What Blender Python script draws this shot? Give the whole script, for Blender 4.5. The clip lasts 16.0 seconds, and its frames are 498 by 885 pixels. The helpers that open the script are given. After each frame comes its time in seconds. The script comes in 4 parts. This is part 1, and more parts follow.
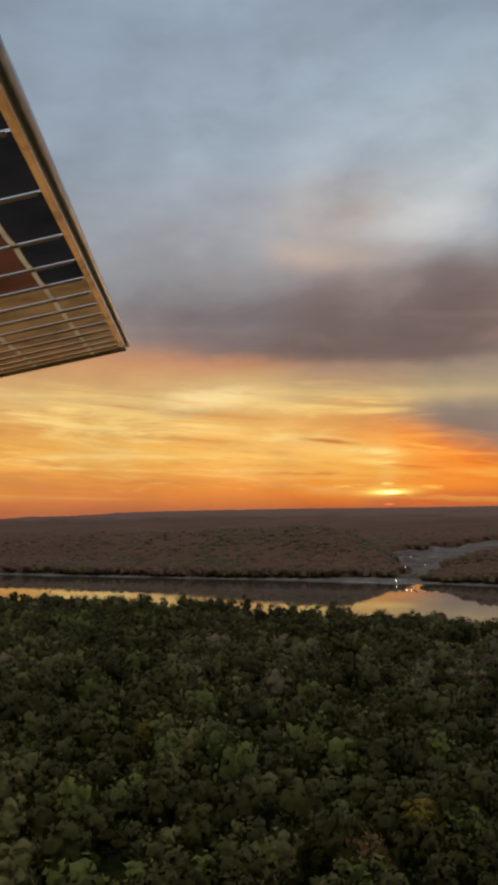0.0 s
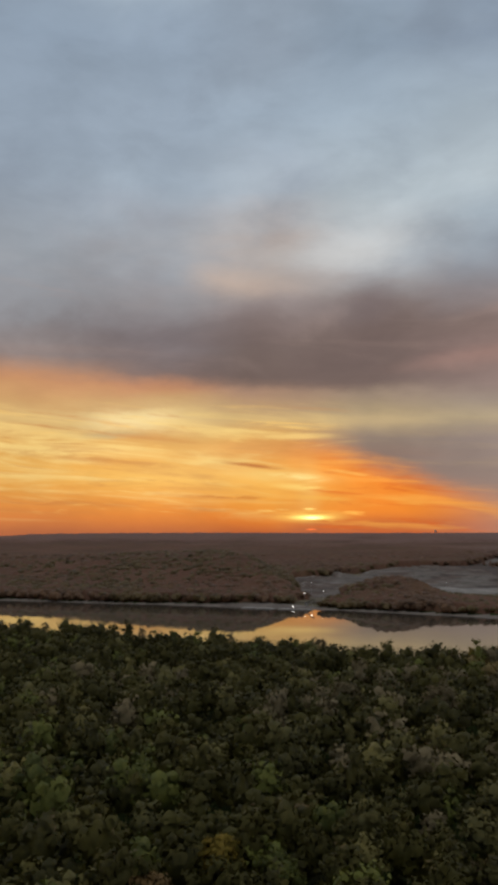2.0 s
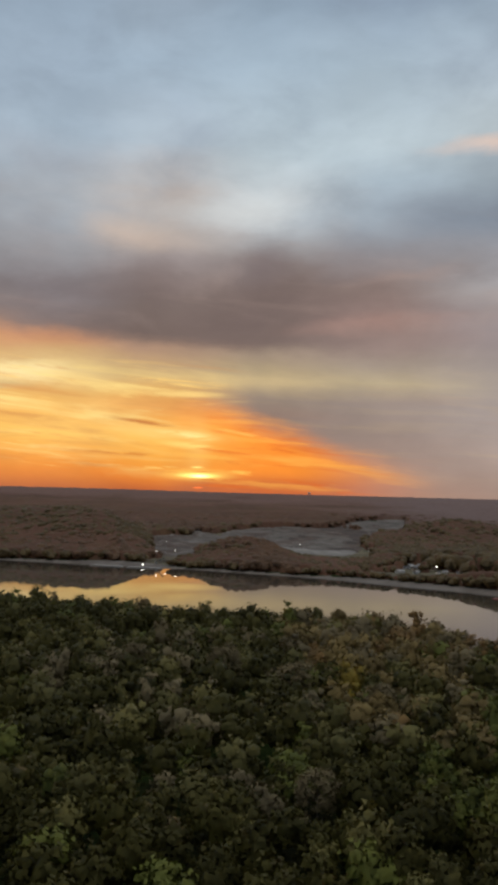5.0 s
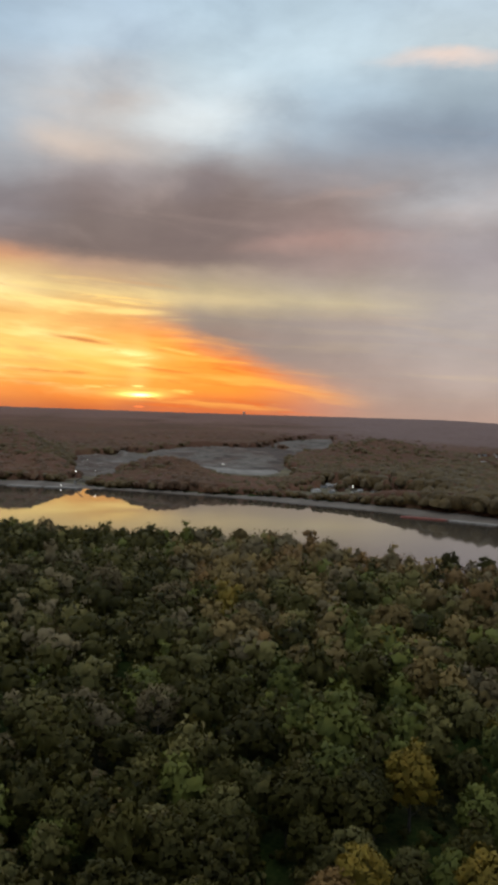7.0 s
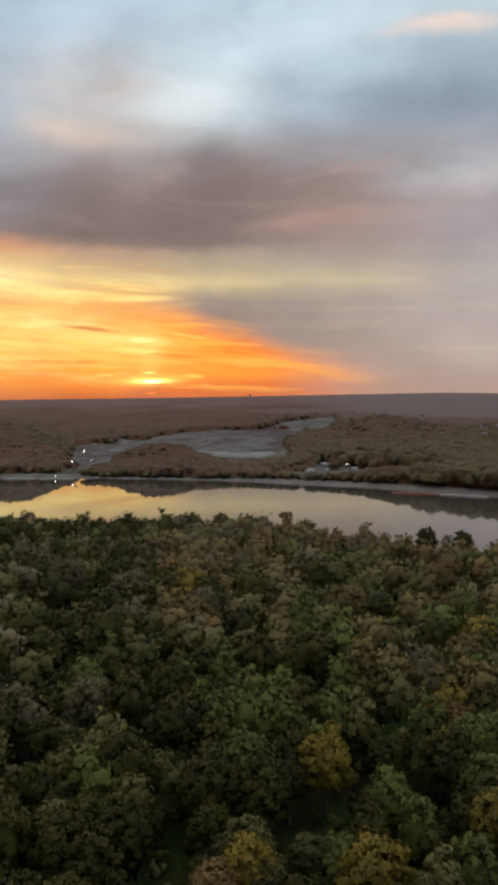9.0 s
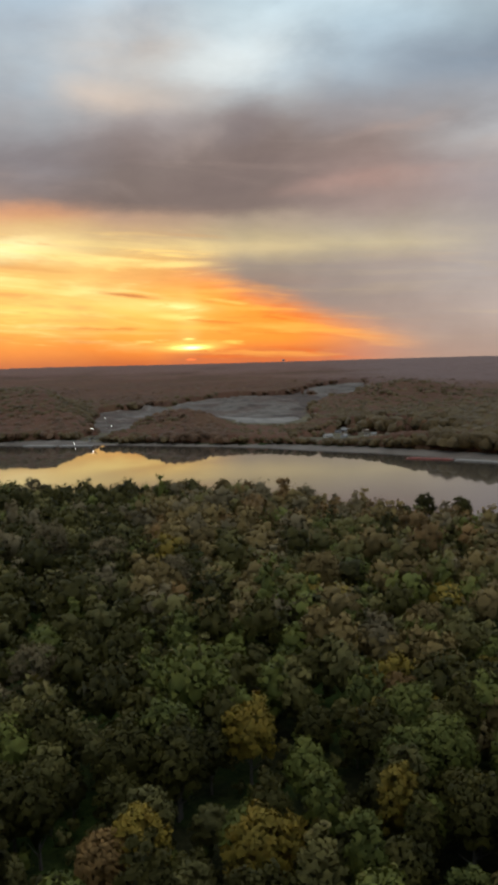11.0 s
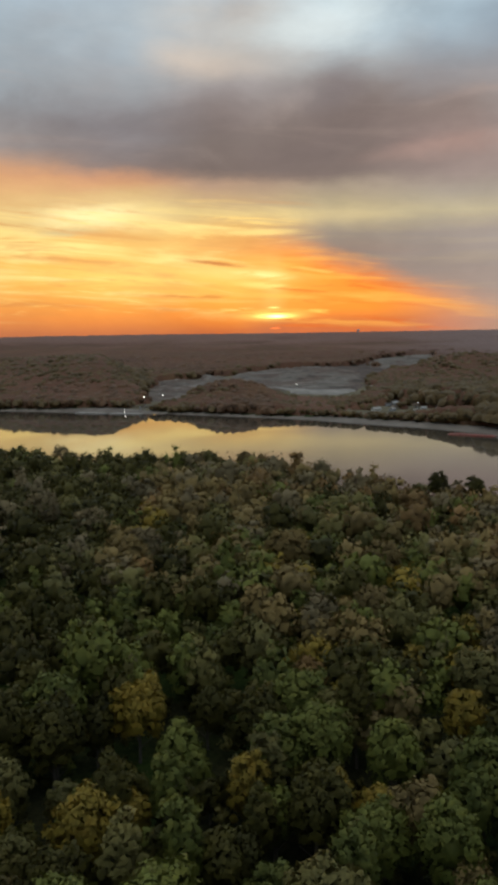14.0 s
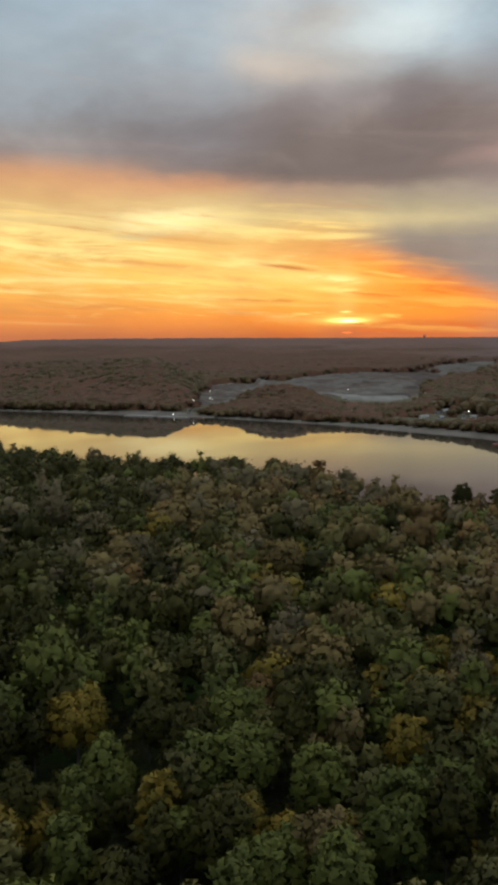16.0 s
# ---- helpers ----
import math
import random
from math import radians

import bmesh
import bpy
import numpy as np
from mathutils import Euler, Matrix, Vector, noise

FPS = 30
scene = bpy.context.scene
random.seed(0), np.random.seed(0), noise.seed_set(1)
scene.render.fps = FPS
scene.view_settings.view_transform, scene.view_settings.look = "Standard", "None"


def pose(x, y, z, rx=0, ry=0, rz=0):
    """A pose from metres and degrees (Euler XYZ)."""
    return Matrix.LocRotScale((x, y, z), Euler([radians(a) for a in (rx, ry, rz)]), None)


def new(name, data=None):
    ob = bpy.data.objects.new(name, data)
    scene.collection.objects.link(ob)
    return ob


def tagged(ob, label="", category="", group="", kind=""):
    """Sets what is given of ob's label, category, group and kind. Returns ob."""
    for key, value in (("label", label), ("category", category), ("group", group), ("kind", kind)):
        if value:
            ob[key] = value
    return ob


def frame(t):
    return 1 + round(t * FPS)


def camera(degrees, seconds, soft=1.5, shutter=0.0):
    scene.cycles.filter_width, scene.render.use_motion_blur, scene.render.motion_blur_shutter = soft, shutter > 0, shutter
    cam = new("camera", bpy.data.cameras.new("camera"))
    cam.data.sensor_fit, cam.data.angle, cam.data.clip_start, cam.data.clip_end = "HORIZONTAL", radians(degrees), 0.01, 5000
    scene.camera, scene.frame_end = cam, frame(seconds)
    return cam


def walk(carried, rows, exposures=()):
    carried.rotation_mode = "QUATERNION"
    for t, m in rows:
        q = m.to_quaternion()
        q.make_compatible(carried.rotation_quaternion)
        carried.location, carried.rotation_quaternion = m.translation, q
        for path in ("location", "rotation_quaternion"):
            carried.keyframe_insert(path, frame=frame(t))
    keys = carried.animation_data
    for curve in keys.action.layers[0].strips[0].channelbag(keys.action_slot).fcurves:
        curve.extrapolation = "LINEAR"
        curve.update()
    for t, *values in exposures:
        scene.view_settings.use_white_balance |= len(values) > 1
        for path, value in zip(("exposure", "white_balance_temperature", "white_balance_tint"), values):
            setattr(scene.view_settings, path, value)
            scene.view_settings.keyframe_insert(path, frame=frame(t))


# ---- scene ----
# A river valley at sunset, seen from the side of a light aircraft that flies along +x and looks out over +y.
# z = 0 is the river's surface. The flood plain with its woods is near, the river behind it, a quarry and hills beyond.
cam = camera(32.8, 16.0, soft=4.2)
METRES, EYE, TILT, LEAN, TURN = 276.0, 115.0, 4.5, 0.9, 0.0
ROWS = [
    (0.0, 0.0, 0.0, 0.0, -0.0, 0.0, 0.0),
    (0.5, 0.032, 0.0023, 0.0014, -0.77, 0.62, 0.06),
    (1.0, 0.0646, 0.0042, 0.0026, -2.03, 0.98, -0.32),
    (1.5, 0.0972, 0.0091, 0.0026, -3.72, 1.27, -0.84),
    (2.0, 0.1289, 0.0118, 0.0035, -5.14, 1.65, -1.23),
    (2.5, 0.1605, 0.0101, 0.0058, -6.07, 1.76, -1.66),
    (3.0, 0.1918, 0.0107, 0.0075, -7.11, 1.54, -2.17),
    (3.5, 0.2235, 0.0086, 0.0105, -8.43, 1.18, -2.39),
    (4.0, 0.2549, 0.008, 0.0121, -9.96, 0.83, -2.72),
    (6.5, 0.406, -0.0194, 0.027, -15.69, -4.92, -4.2),
    (7.0, 0.4358, -0.0249, 0.0301, -16.58, -6.07, -3.97),
    (7.5, 0.4659, -0.0318, 0.0342, -17.32, -6.39, -3.25),
    (8.0, 0.4947, -0.0342, 0.0343, -17.27, -6.52, -2.73),
    (8.5, 0.5225, -0.0395, 0.0363, -16.65, -6.88, -2.0),
    (9.0, 0.5527, -0.0463, 0.039, -15.93, -7.34, -1.17),
    (11.5, 0.705, -0.0605, 0.0383, -12.42, -10.23, -0.54),
    (12.0, 0.7361, -0.0666, 0.0412, -11.41, -10.59, -0.61),
    (12.5, 0.7683, -0.0661, 0.0409, -10.46, -10.69, -0.64),
    (13.0, 0.8, -0.0686, 0.0429, -9.58, -11.03, -0.76),
    (13.5, 0.8312, -0.0727, 0.0455, -8.66, -11.59, -0.73),
    (14.0, 0.8628, -0.0732, 0.0469, -7.6, -11.83, -0.64),
    (14.5, 0.8945, -0.0722, 0.0476, -6.35, -12.05, -0.45),
    (15.0, 0.9257, -0.0723, 0.0501, -5.29, -12.13, -0.34),
    (15.5, 0.9573, -0.0708, 0.0514, -4.01, -11.94, -0.47),
    (16.0, 0.9887, -0.0677, 0.0532, -2.79, -11.64, -0.84),
]

EXPOSURES = [  # seconds, stops, kelvin, tint
    (0.0, -0.05, 6550, 11), (4.2, 0.0, 6500, 10), (6.3, 0.35, 6230, 6), (9.2, 0.42, 6200, 6), (11.3, 0.40, 6250, 4), (16.0, 0.34, 6150, 2),
]
walk(cam, [(t, pose(0, 0, EYE, TILT, LEAN, TURN) @ pose(METRES * x, METRES * y, METRES * z, 90 + pitch, roll, yaw)) for t, x, y, z, yaw, pitch, roll in ROWS], EXPOSURES)

SUN_AZ = 9.4          # degrees from +y towards +x


# ---------------------------------------------------------------- node helpers
def lin(r, g, b):
    """sRGB 0..255 to a linear colour."""
    return tuple((c / 255 / 12.92) if c <= 10 else ((c / 255 + 0.055) / 1.055) ** 2.4 for c in (r, g, b)) + (1.0,)


class Net:
    """Short forms for building a node tree."""

    def __init__(self, tree):
        self.t = tree

    def node(self, kind, **props):
        n = self.t.nodes.new(kind)
        for k, v in props.items():
            setattr(n, k, v)
        return n

    def put(self, sock, v):
        if isinstance(v, bpy.types.NodeSocket):
            self.t.links.new(v, sock)
        else:
            sock.default_value = v

    def m(self, op, a, b=None, c=None, clamp=False):
        n = self.node("ShaderNodeMath", operation=op, use_clamp=clamp)
        for s, v in zip(n.inputs, (a, b, c)):
            if v is not None:
                self.put(s, v)
        return n.outputs[0]

    def add(self, a, b): return self.m("ADD", a, b)
    def sub(self, a, b): return self.m("SUBTRACT", a, b)
    def mul(self, a, b): return self.m("MULTIPLY", a, b)

    def step(self, x, lo, hi, a=0.0, b=1.0):
        """Smooth step from a at lo to b at hi."""
        n = self.node("ShaderNodeMapRange", interpolation_type="SMOOTHSTEP")
        for s, v in zip(n.inputs, (x, lo, hi, a, b)):
            self.put(s, v)
        return n.outputs[0]

    def vec(self, x, y, z=0.0):
        n = self.node("ShaderNodeCombineXYZ")
        for s, v in zip(n.inputs, (x, y, z)):
            self.put(s, v)
        return n.outputs[0]

    def noise(self, vec, scale=1.0, detail=4.0, rough=0.55, distort=0.0):
        n = self.node("ShaderNodeTexNoise")
        if vec is not None:
            self.put(n.inputs["Vector"], vec)
        n.inputs["Scale"].default_value, n.inputs["Detail"].default_value = scale, detail
        n.inputs["Roughness"].default_value, n.inputs["Distortion"].default_value = rough, distort
        return n.outputs[0]

    def mix(self, f, a, b, blend="MIX"):
        n = self.node("ShaderNodeMix", data_type="RGBA", blend_type=blend)
        self.put(n.inputs[0], f)
        self.put(n.inputs[6], a)
        self.put(n.inputs[7], b)
        return n.outputs[2]

    def ramp(self, f, stops):
        n = self.node("ShaderNodeValToRGB")
        el = n.color_ramp.elements
        while len(el) < len(stops):
            el.new(0.5)
        for e, (p, c) in zip(el, stops):
            e.position, e.color = p, c
        self.put(n.inputs[0], f)
        return n.outputs[0]


# ---------------------------------------------------------------- world: the sunset sky
world = bpy.data.worlds.new("sunset_sky")
scene.world = world
world.use_nodes = True
world.node_tree.nodes.clear()
W = Net(world.node_tree)
sep = W.node("ShaderNodeSeparateXYZ")
W.put(sep.inputs[0], W.node("ShaderNodeTexCoord").outputs["Generated"])
U = W.sub(W.mul(W.m("ARCTAN2", sep.outputs[0], sep.outputs[1]), 57.2958), SUN_AZ)
V = W.mul(W.m("ARCSINE", sep.outputs[2]), 57.2958)
# slow warps, so that no cloud has a clean outline
n_a = W.sub(W.noise(W.vec(W.mul(U, 0.07), W.mul(V, 0.16), 3.0), 1.0, 6.0, 0.58), 0.5)
n_b = W.sub(W.noise(W.vec(W.mul(U, 0.09), W.mul(V, 0.24), 17.0), 1.0, 6.0, 0.60), 0.5)
streak = W.noise(W.vec(W.mul(U, 0.08), W.mul(W.add(V, W.mul(U, 0.05)), 0.75), 8.0), 1.0, 5.0, 0.55, 0.5)
thread = W.noise(W.vec(W.mul(U, 0.16), W.mul(W.add(V, W.mul(U, 0.07)), 2.0), 23.0), 1.0, 5.0, 0.6, 0.7)
fine = W.noise(W.vec(W.mul(U, 0.35), W.mul(V, 2.4), 31.0), 1.0, 5.0, 0.6, 0.6)
puff = W.noise(W.vec(W.mul(U, 0.11), W.mul(V, 0.20), 5.0), 1.0, 5.0, 0.55, 0.3)
veil = W.noise(W.vec(W.mul(U, 0.05), W.mul(V, 0.09), 44.0), 1.0, 4.0, 0.5)
UW = W.add(U, W.mul(n_a, 7.0))
VW = W.add(V, W.mul(n_b, 3.0))


def cloud(u, v, ru, rv, slope=0.0, inner=0.25, warped=1.0):
    """A soft, ragged oval: 1 inside, 0 outside."""
    x = W.sub(UW if warped else U, u)
    y = W.sub(W.sub(VW if warped else V, v), W.mul(x, slope))
    e = W.m("SQRT", W.add(W.m("POWER", W.mul(x, 1 / ru), 2.0), W.m("POWER", W.mul(y, 1 / rv), 2.0)))
    return W.step(e, inner, 1.0, 1.0, 0.0)


# the clouds lie in layers: their colours from the horizon upwards, towards six bearings
ease = W.step(V, 2.0, 10.0, 0.7, 2.4)
up = W.m("DIVIDE", W.add(V, W.mul(n_b, ease)), 90.0, clamp=True)


def layers(*stops):
    high_ = ((40, (150, 166, 182)), (58, (182, 194, 204)), (90, (192, 203, 212)))
    return W.ramp(up, [(v / 90, lin(*c)) for v, c in stops + high_])


SOUTH_WEST = layers((0, (185, 108, 68)), (1.2, (222, 135, 66)), (3, (238, 168, 80)), (4.2, (240, 178, 88)), (6, (222, 165, 90)), (7.5, (222, 186, 122)), (8.8, (214, 166, 112)), (10, (200, 145, 105)),
                    (11.5, (150, 135, 130)), (14, (146, 146, 150)), (18, (152, 158, 165)), (24, (152, 166, 181)), (31, (142, 158, 175)))
WEST_LOW = layers((0, (190, 108, 64)), (1, (228, 135, 60)), (2.2, (240, 160, 72)), (3.6, (250, 192, 96)), (5, (235, 168, 82)), (6.2, (225, 165, 90)), (7.6, (230, 200, 140)), (8.8, (205, 165, 115)),
                  (9.7, (196, 140, 104)), (10.6, (128, 112, 108)), (13, (128, 120, 122)), (16, (146, 142, 144)), (19, (158, 156, 160)), (23, (160, 174, 188)), (31, (148, 164, 181)))
BY_SUN = layers((0, (196, 104, 56)), (0.8, (232, 128, 48)), (2, (246, 150, 56)), (3.4, (254, 188, 92)), (4.4, (250, 160, 66)), (5.4, (232, 150, 78)), (6.6, (214, 160, 92)), (7.6, (205, 172, 122)),
                (8.8, (184, 150, 118)), (9.6, (172, 138, 116)), (10.4, (118, 101, 95)), (12.5, (119, 104, 99)), (15, (150, 134, 130)), (17, (176, 160, 150)), (20, (182, 168, 160)), (22.5, (170, 180, 190)),
                (27, (160, 176, 191)), (31, (148, 162, 177)))
PAST_SUN = layers((0, (150, 122, 108)), (3.0, (146, 120, 108)), (5.0, (140, 118, 107)), (6, (150, 132, 118)), (7.2, (198, 174, 132)),
                  (8.2, (172, 152, 122)), (9.2, (158, 138, 120)), (10, (118, 101, 95)), (12.5, (117, 101, 96)), (15.5, (128, 111, 105)), (17.2, (160, 156, 156)), (19, (194, 198, 200)), (22, (183, 195, 202)),
                  (27, (160, 176, 190)), (31, (140, 156, 172)))
NORTH_WEST = layers((0, (168, 132, 114)), (2.0, (160, 135, 123)), (4.5, (149, 131, 122)), (6, (150, 134, 125)), (7.4, (182, 164, 134)), (8.6, (158, 142, 128)),
                    (10, (146, 126, 119)), (11.5, (146, 122, 116)), (14, (136, 118, 112)), (16, (136, 130, 132)), (18.5, (142, 150, 160)), (20.5, (166, 179, 189)), (23, (183, 195, 202)), (27, (167, 182, 194)),
                    (31, (138, 153, 170)))
NORTH = layers((0, (166, 138, 124)), (2, (168, 148, 138)), (5, (164, 150, 144)), (8, (162, 150, 146)), (10, (150, 138, 138)), (12, (150, 140, 140)), (13.5, (172, 166, 166)), (15.5, (150, 148, 152)),
               (18, (130, 138, 150)), (20.5, (150, 160, 168)), (23, (176, 184, 188)), (27, (167, 180, 192)), (31, (142, 157, 172)))
sky = SOUTH_WEST
for u0, u1, tone in ((-20, -10, WEST_LOW), (-10, -3, BY_SUN), (-3, 4, PAST_SUN), (4, 12, NORTH_WEST), (12, 22, NORTH)):
    sky = W.mix(W.step(UW, u0, u1), sky, tone)
air = W.node("ShaderNodeTexSky", sky_type="NISHITA", sun_disc=False, sun_elevation=radians(1.0), sun_rotation=radians(SUN_AZ), air_density=1.0, dust_density=2.0)
clear = W.mix(1.0, air.outputs[0], (0.1, 0.1, 0.1, 1), "MULTIPLY")
sky = W.mix(W.step(V, 32.0, 60.0, 0.0, 0.25), sky, clear)
# unseen sky: dimmed low in the east behind the flight, brightened overhead to light crown tops
east = W.step(W.m("ABSOLUTE", U), 40.0, 100.0)
sky = W.mix(W.mul(east, W.step(V, 8.0, 40.0, 0.85, 0.0)), sky, lin(112, 110, 118))
sky = W.mix(W.step(V, 34.0, 70.0, 0.0, 0.9), sky, lin(224, 220, 216))
# high veil and its gaps
high = W.step(V, 13.0, 19.0)
sky = W.mix(W.mul(high, W.step(puff, 0.48, 0.74, 0.0, 0.30)), sky, lin(128, 138, 152))
sky = W.mix(W.mul(high, W.step(veil, 0.5, 0.68, 0.0, 0.30)), sky, lin(186, 202, 212))
PATCHES = [  # u, v, half width, half height, slope, inner, strength, colour
    (2, 18.6, 6, 1.6, 0.06, 0.0, 0.7, (206, 207, 206)),
    (-5, 16.6, 5, 1.5, -0.1, 0.0, 0.6, (196, 174, 158)),
    (19, 22.2, 6.5, 0.8, -0.06, 0.0, 0.75, (222, 194, 178)),
    (18, 18.2, 8, 1.8, 0.05, 0.0, 0.5, (128, 136, 148)),
    (3.5, 15.2, 3.5, 2.6, 0.3, 0.0, 0.6, (118, 105, 105)),
    (11, 11.4, 8, 1.1, 0.04, 0.0, 0.45, (170, 134, 122)),
    (14, 14.6, 6, 0.6, 0.08, 0.0, 0.45, (158, 136, 128)),
    (-12, 7.7, 5, 0.8, -0.02, 0.1, 0.8, (250, 224, 162)),
    (-14, 6.9, 4, 0.5, -0.02, 0.1, 0.6, (190, 172, 130)),
]
for u, v, ru, rv, slope, inner, strength, colour in PATCHES:
    sky = W.mix(W.mul(cloud(u, v, ru, rv, slope, inner), strength), sky, lin(*colour))
# wind-drawn streaks through the gold and through the dark bank above it
low = W.mul(W.step(V, 0.5, 1.8), W.step(V, 7.2, 9.2, 1.0, 0.0))
west = W.step(UW, -1.0, 3.5, 1.0, 0.05)
sky = W.mix(W.mul(W.mul(low, west), W.step(streak, 0.46, 0.66, 0.0, 0.9)), sky, lin(255, 218, 136))
sky = W.mix(W.mul(W.mul(low, west), W.step(streak, 0.47, 0.30, 0.0, 0.7)), sky, lin(206, 134, 72))
sky = W.mix(W.mul(W.mul(low, west), W.step(thread, 0.45, 0.28, 0.0, 0.45)), sky, lin(200, 130, 74))
sky = W.mix(W.mul(W.mul(low, west), W.step(thread, 0.56, 0.72, 0.0, 0.6)), sky, lin(255, 206, 118))
mid = W.mul(W.step(V, 6.0, 9.0), W.step(V, 15.0, 20.0, 1.0, 0.0))
sky = W.mix(W.mul(mid, W.step(streak, 0.52, 0.78, 0.0, 0.16)), sky, lin(176, 150, 138))
bank = W.mul(W.step(V, 10.0, 11.5), W.step(V, 14.0, 17.0, 1.0, 0.0))
sky = W.mix(W.mul(bank, W.step(puff, 0.50, 0.70, 0.0, 0.35)), sky, lin(166, 146, 138))
sky = W.mix(W.mul(bank, W.step(puff, 0.52, 0.32, 0.0, 0.28)), sky, lin(108, 92, 90))
# the orange wedge under the grey sheet, its edge falling away to the north-west
slant = W.add(W.add(V, W.mul(n_b, 2.0)), W.mul(U, 0.26))
wedge = W.mul(W.step(slant, 4.3, 6.5, 1.0, 0.0), W.mul(W.step(UW, -3.5, 1.5), W.step(U, 6.0, 17.0, 1.0, 0.0)))
sky = W.mix(wedge, sky, W.mix(W.step(V, 0.2, 1.6), lin(200, 106, 60), lin(246, 142, 52)))
sky = W.mix(W.mul(wedge, W.step(streak, 0.48, 0.66, 0.0, 0.7)), sky, lin(255, 176, 78))
sky = W.mix(W.mul(wedge, W.step(thread, 0.46, 0.32, 0.0, 0.6)), sky, lin(218, 104, 42))
sky = W.mix(W.mul(wedge, W.mul(W.step(slant, 3.6, 4.8), W.step(thread, 0.50, 0.62, 0.0, 0.8))), sky, lin(255, 164, 70))
# the glow round the set sun, its pillar, the torn cloud edges that catch it
GLOW = [  # u, v, half width, half height, slope, inner, strength, colour, gain, ragged
    (-7.0, 5.0, 11.0, 3.6, 0.0, 0.0, 0.32, (255, 216, 132), 1.0, 0),
    (-2.0, 3.8, 5.5, 0.75, -0.07, 0.0, 0.55, (255, 222, 136), 1.05, 0),
    (-1.5, 2.8, 7.0, 3.0, 0.0, 0.0, 0.5, (255, 190, 86), 1.05, 0),
    (-0.1, 2.9, 1.3, 3.0, 0.0, 0.0, 0.28, (255, 214, 124), 1.0, 0),
    (-0.8, 3.7, 2.6, 0.38, -0.08, 0.0, 0.85, (255, 226, 144), 1.12, 1),
    (-0.6, 3.0, 3.0, 0.35, -0.08, 0.1, 0.8, (255, 214, 118), 1.1, 1),
    (0.6, 2.3, 3.2, 0.25, -0.06, 0.1, 0.6, (255, 190, 88), 1.0, 1),
    (2.4, 4.0, 3.6, 0.18, -0.17, 0.1, 0.7, (255, 186, 92), 1.0, 1),
    (-3.4, 4.7, 2.6, 0.16, -0.14, 0.1, 0.7, (255, 206, 122), 1.0, 1),
    (-2.7, 1.45, 1.6, 0.13, 0.05, 0.1, 0.9, (255, 206, 112), 1.1, 1),
    (3.2, 1.25, 2.4, 0.2, -0.08, 0.1, 0.95, (255, 184, 84), 1.15, 1),
    (0.0, 1.05, 3.4, 0.55, 0.0, 0.0, 0.9, (255, 204, 98), 1.15, 0),
    (0.0, 0.98, 1.9, 0.24, 0.0, 0.1, 1.0, (255, 228, 124), 1.6, 0),
    (0.1, 0.96, 0.9, 0.15, 0.0, 0.0, 1.0, (255, 244, 170), 2.2, 0),
    (-0.1, 1.55, 0.6, 0.09, 0.0, 0.1, 0.9, (255, 226, 126), 1.3, 0),
    (0.0, 0.18, 0.5, 0.07, 0.0, 0.2, 0.9, (255, 120, 60), 1.4, 1),
]
for u, v, ru, rv, slope, inner, strength, colour, gain, ragged in GLOW:
    f = cloud(u, v, ru, rv, slope, inner, 0)
    if ragged:
        f = W.mul(f, W.step(fine, 0.40, 0.56))
    sky = W.mix(W.mul(f, strength), sky, tuple(c * gain for c in lin(*colour)))
EMBERS = [  # dark torn strips across the glow: u, v, half width, half height, slope, strength, colour
    (-4.0, 4.5, 3.4, 0.22, -0.12, 0.8, (196, 112, 58)), (-6.0, 2.4, 7.0, 0.25, -0.05, 0.6, (208, 124, 58)), (2.4, 0.72, 3.6, 0.13, -0.02, 0.8, (200, 88, 40)),
    (-2.6, 1.12, 2.4, 0.11, 0.02, 0.8, (204, 96, 44)), (-15.0, 4.9, 9.0, 0.40, -0.08, 0.6, (204, 140, 78)), (-16.0, 1.9, 9.0, 0.3, -0.03, 0.55, (206, 128, 66)),
    (0.2, 1.28, 1.6, 0.08, 0.0, 0.7, (216, 112, 44)), (1.5, 2.7, 4.0, 0.12, -0.10, 0.6, (226, 112, 44)),
]
for u, v, ru, rv, slope, strength, colour in EMBERS:
    sky = W.mix(W.mul(W.mul(cloud(u, v, ru, rv, slope, 0.1, 0), W.step(fine, 0.62, 0.42)), strength), sky, lin(*colour))
mottle = W.noise(W.vec(W.mul(U, 0.13), W.mul(V, 0.26), 60.0), 1.0, 5.0, 0.58, 0.2)
shade = W.step(mottle, 0.25, 0.75, 0.91, 1.09)
sky = W.mix(1.0, sky, W.vec(shade, shade, shade), "MULTIPLY")
bg = W.node("ShaderNodeBackground")
W.put(bg.inputs[0], sky)
bg.inputs[1].default_value = 1.0
W.put(W.node("ShaderNodeOutputWorld").inputs[0], bg.outputs[0])

# the last sun, already in the haze: weak, orange and soft
sun_data = bpy.data.lights.new("sun", "SUN")
sun_data.energy, sun_data.angle, sun_data.color = 0.12, radians(1.5), (1.0, 0.55, 0.25)
sun = new("sun", sun_data)
ELEV = radians(2.5)
toward = Vector((math.sin(radians(SUN_AZ)) * math.cos(ELEV), math.cos(radians(SUN_AZ)) * math.cos(ELEV), math.sin(ELEV)))
sun.matrix_world = Matrix.Translation((300, 1500, 400)) @ toward.to_track_quat("Z", "Y").to_matrix().to_4x4()


# ---------------------------------------------------------------- materials
def material(name, rough=0.8):
    mt = bpy.data.materials.new(name)
    mt.use_nodes = True
    net = Net(mt.node_tree)
    bsdf = mt.node_tree.nodes["Principled BSDF"]
    bsdf.inputs["Roughness"].default_value = rough
    return mt, net, bsdf


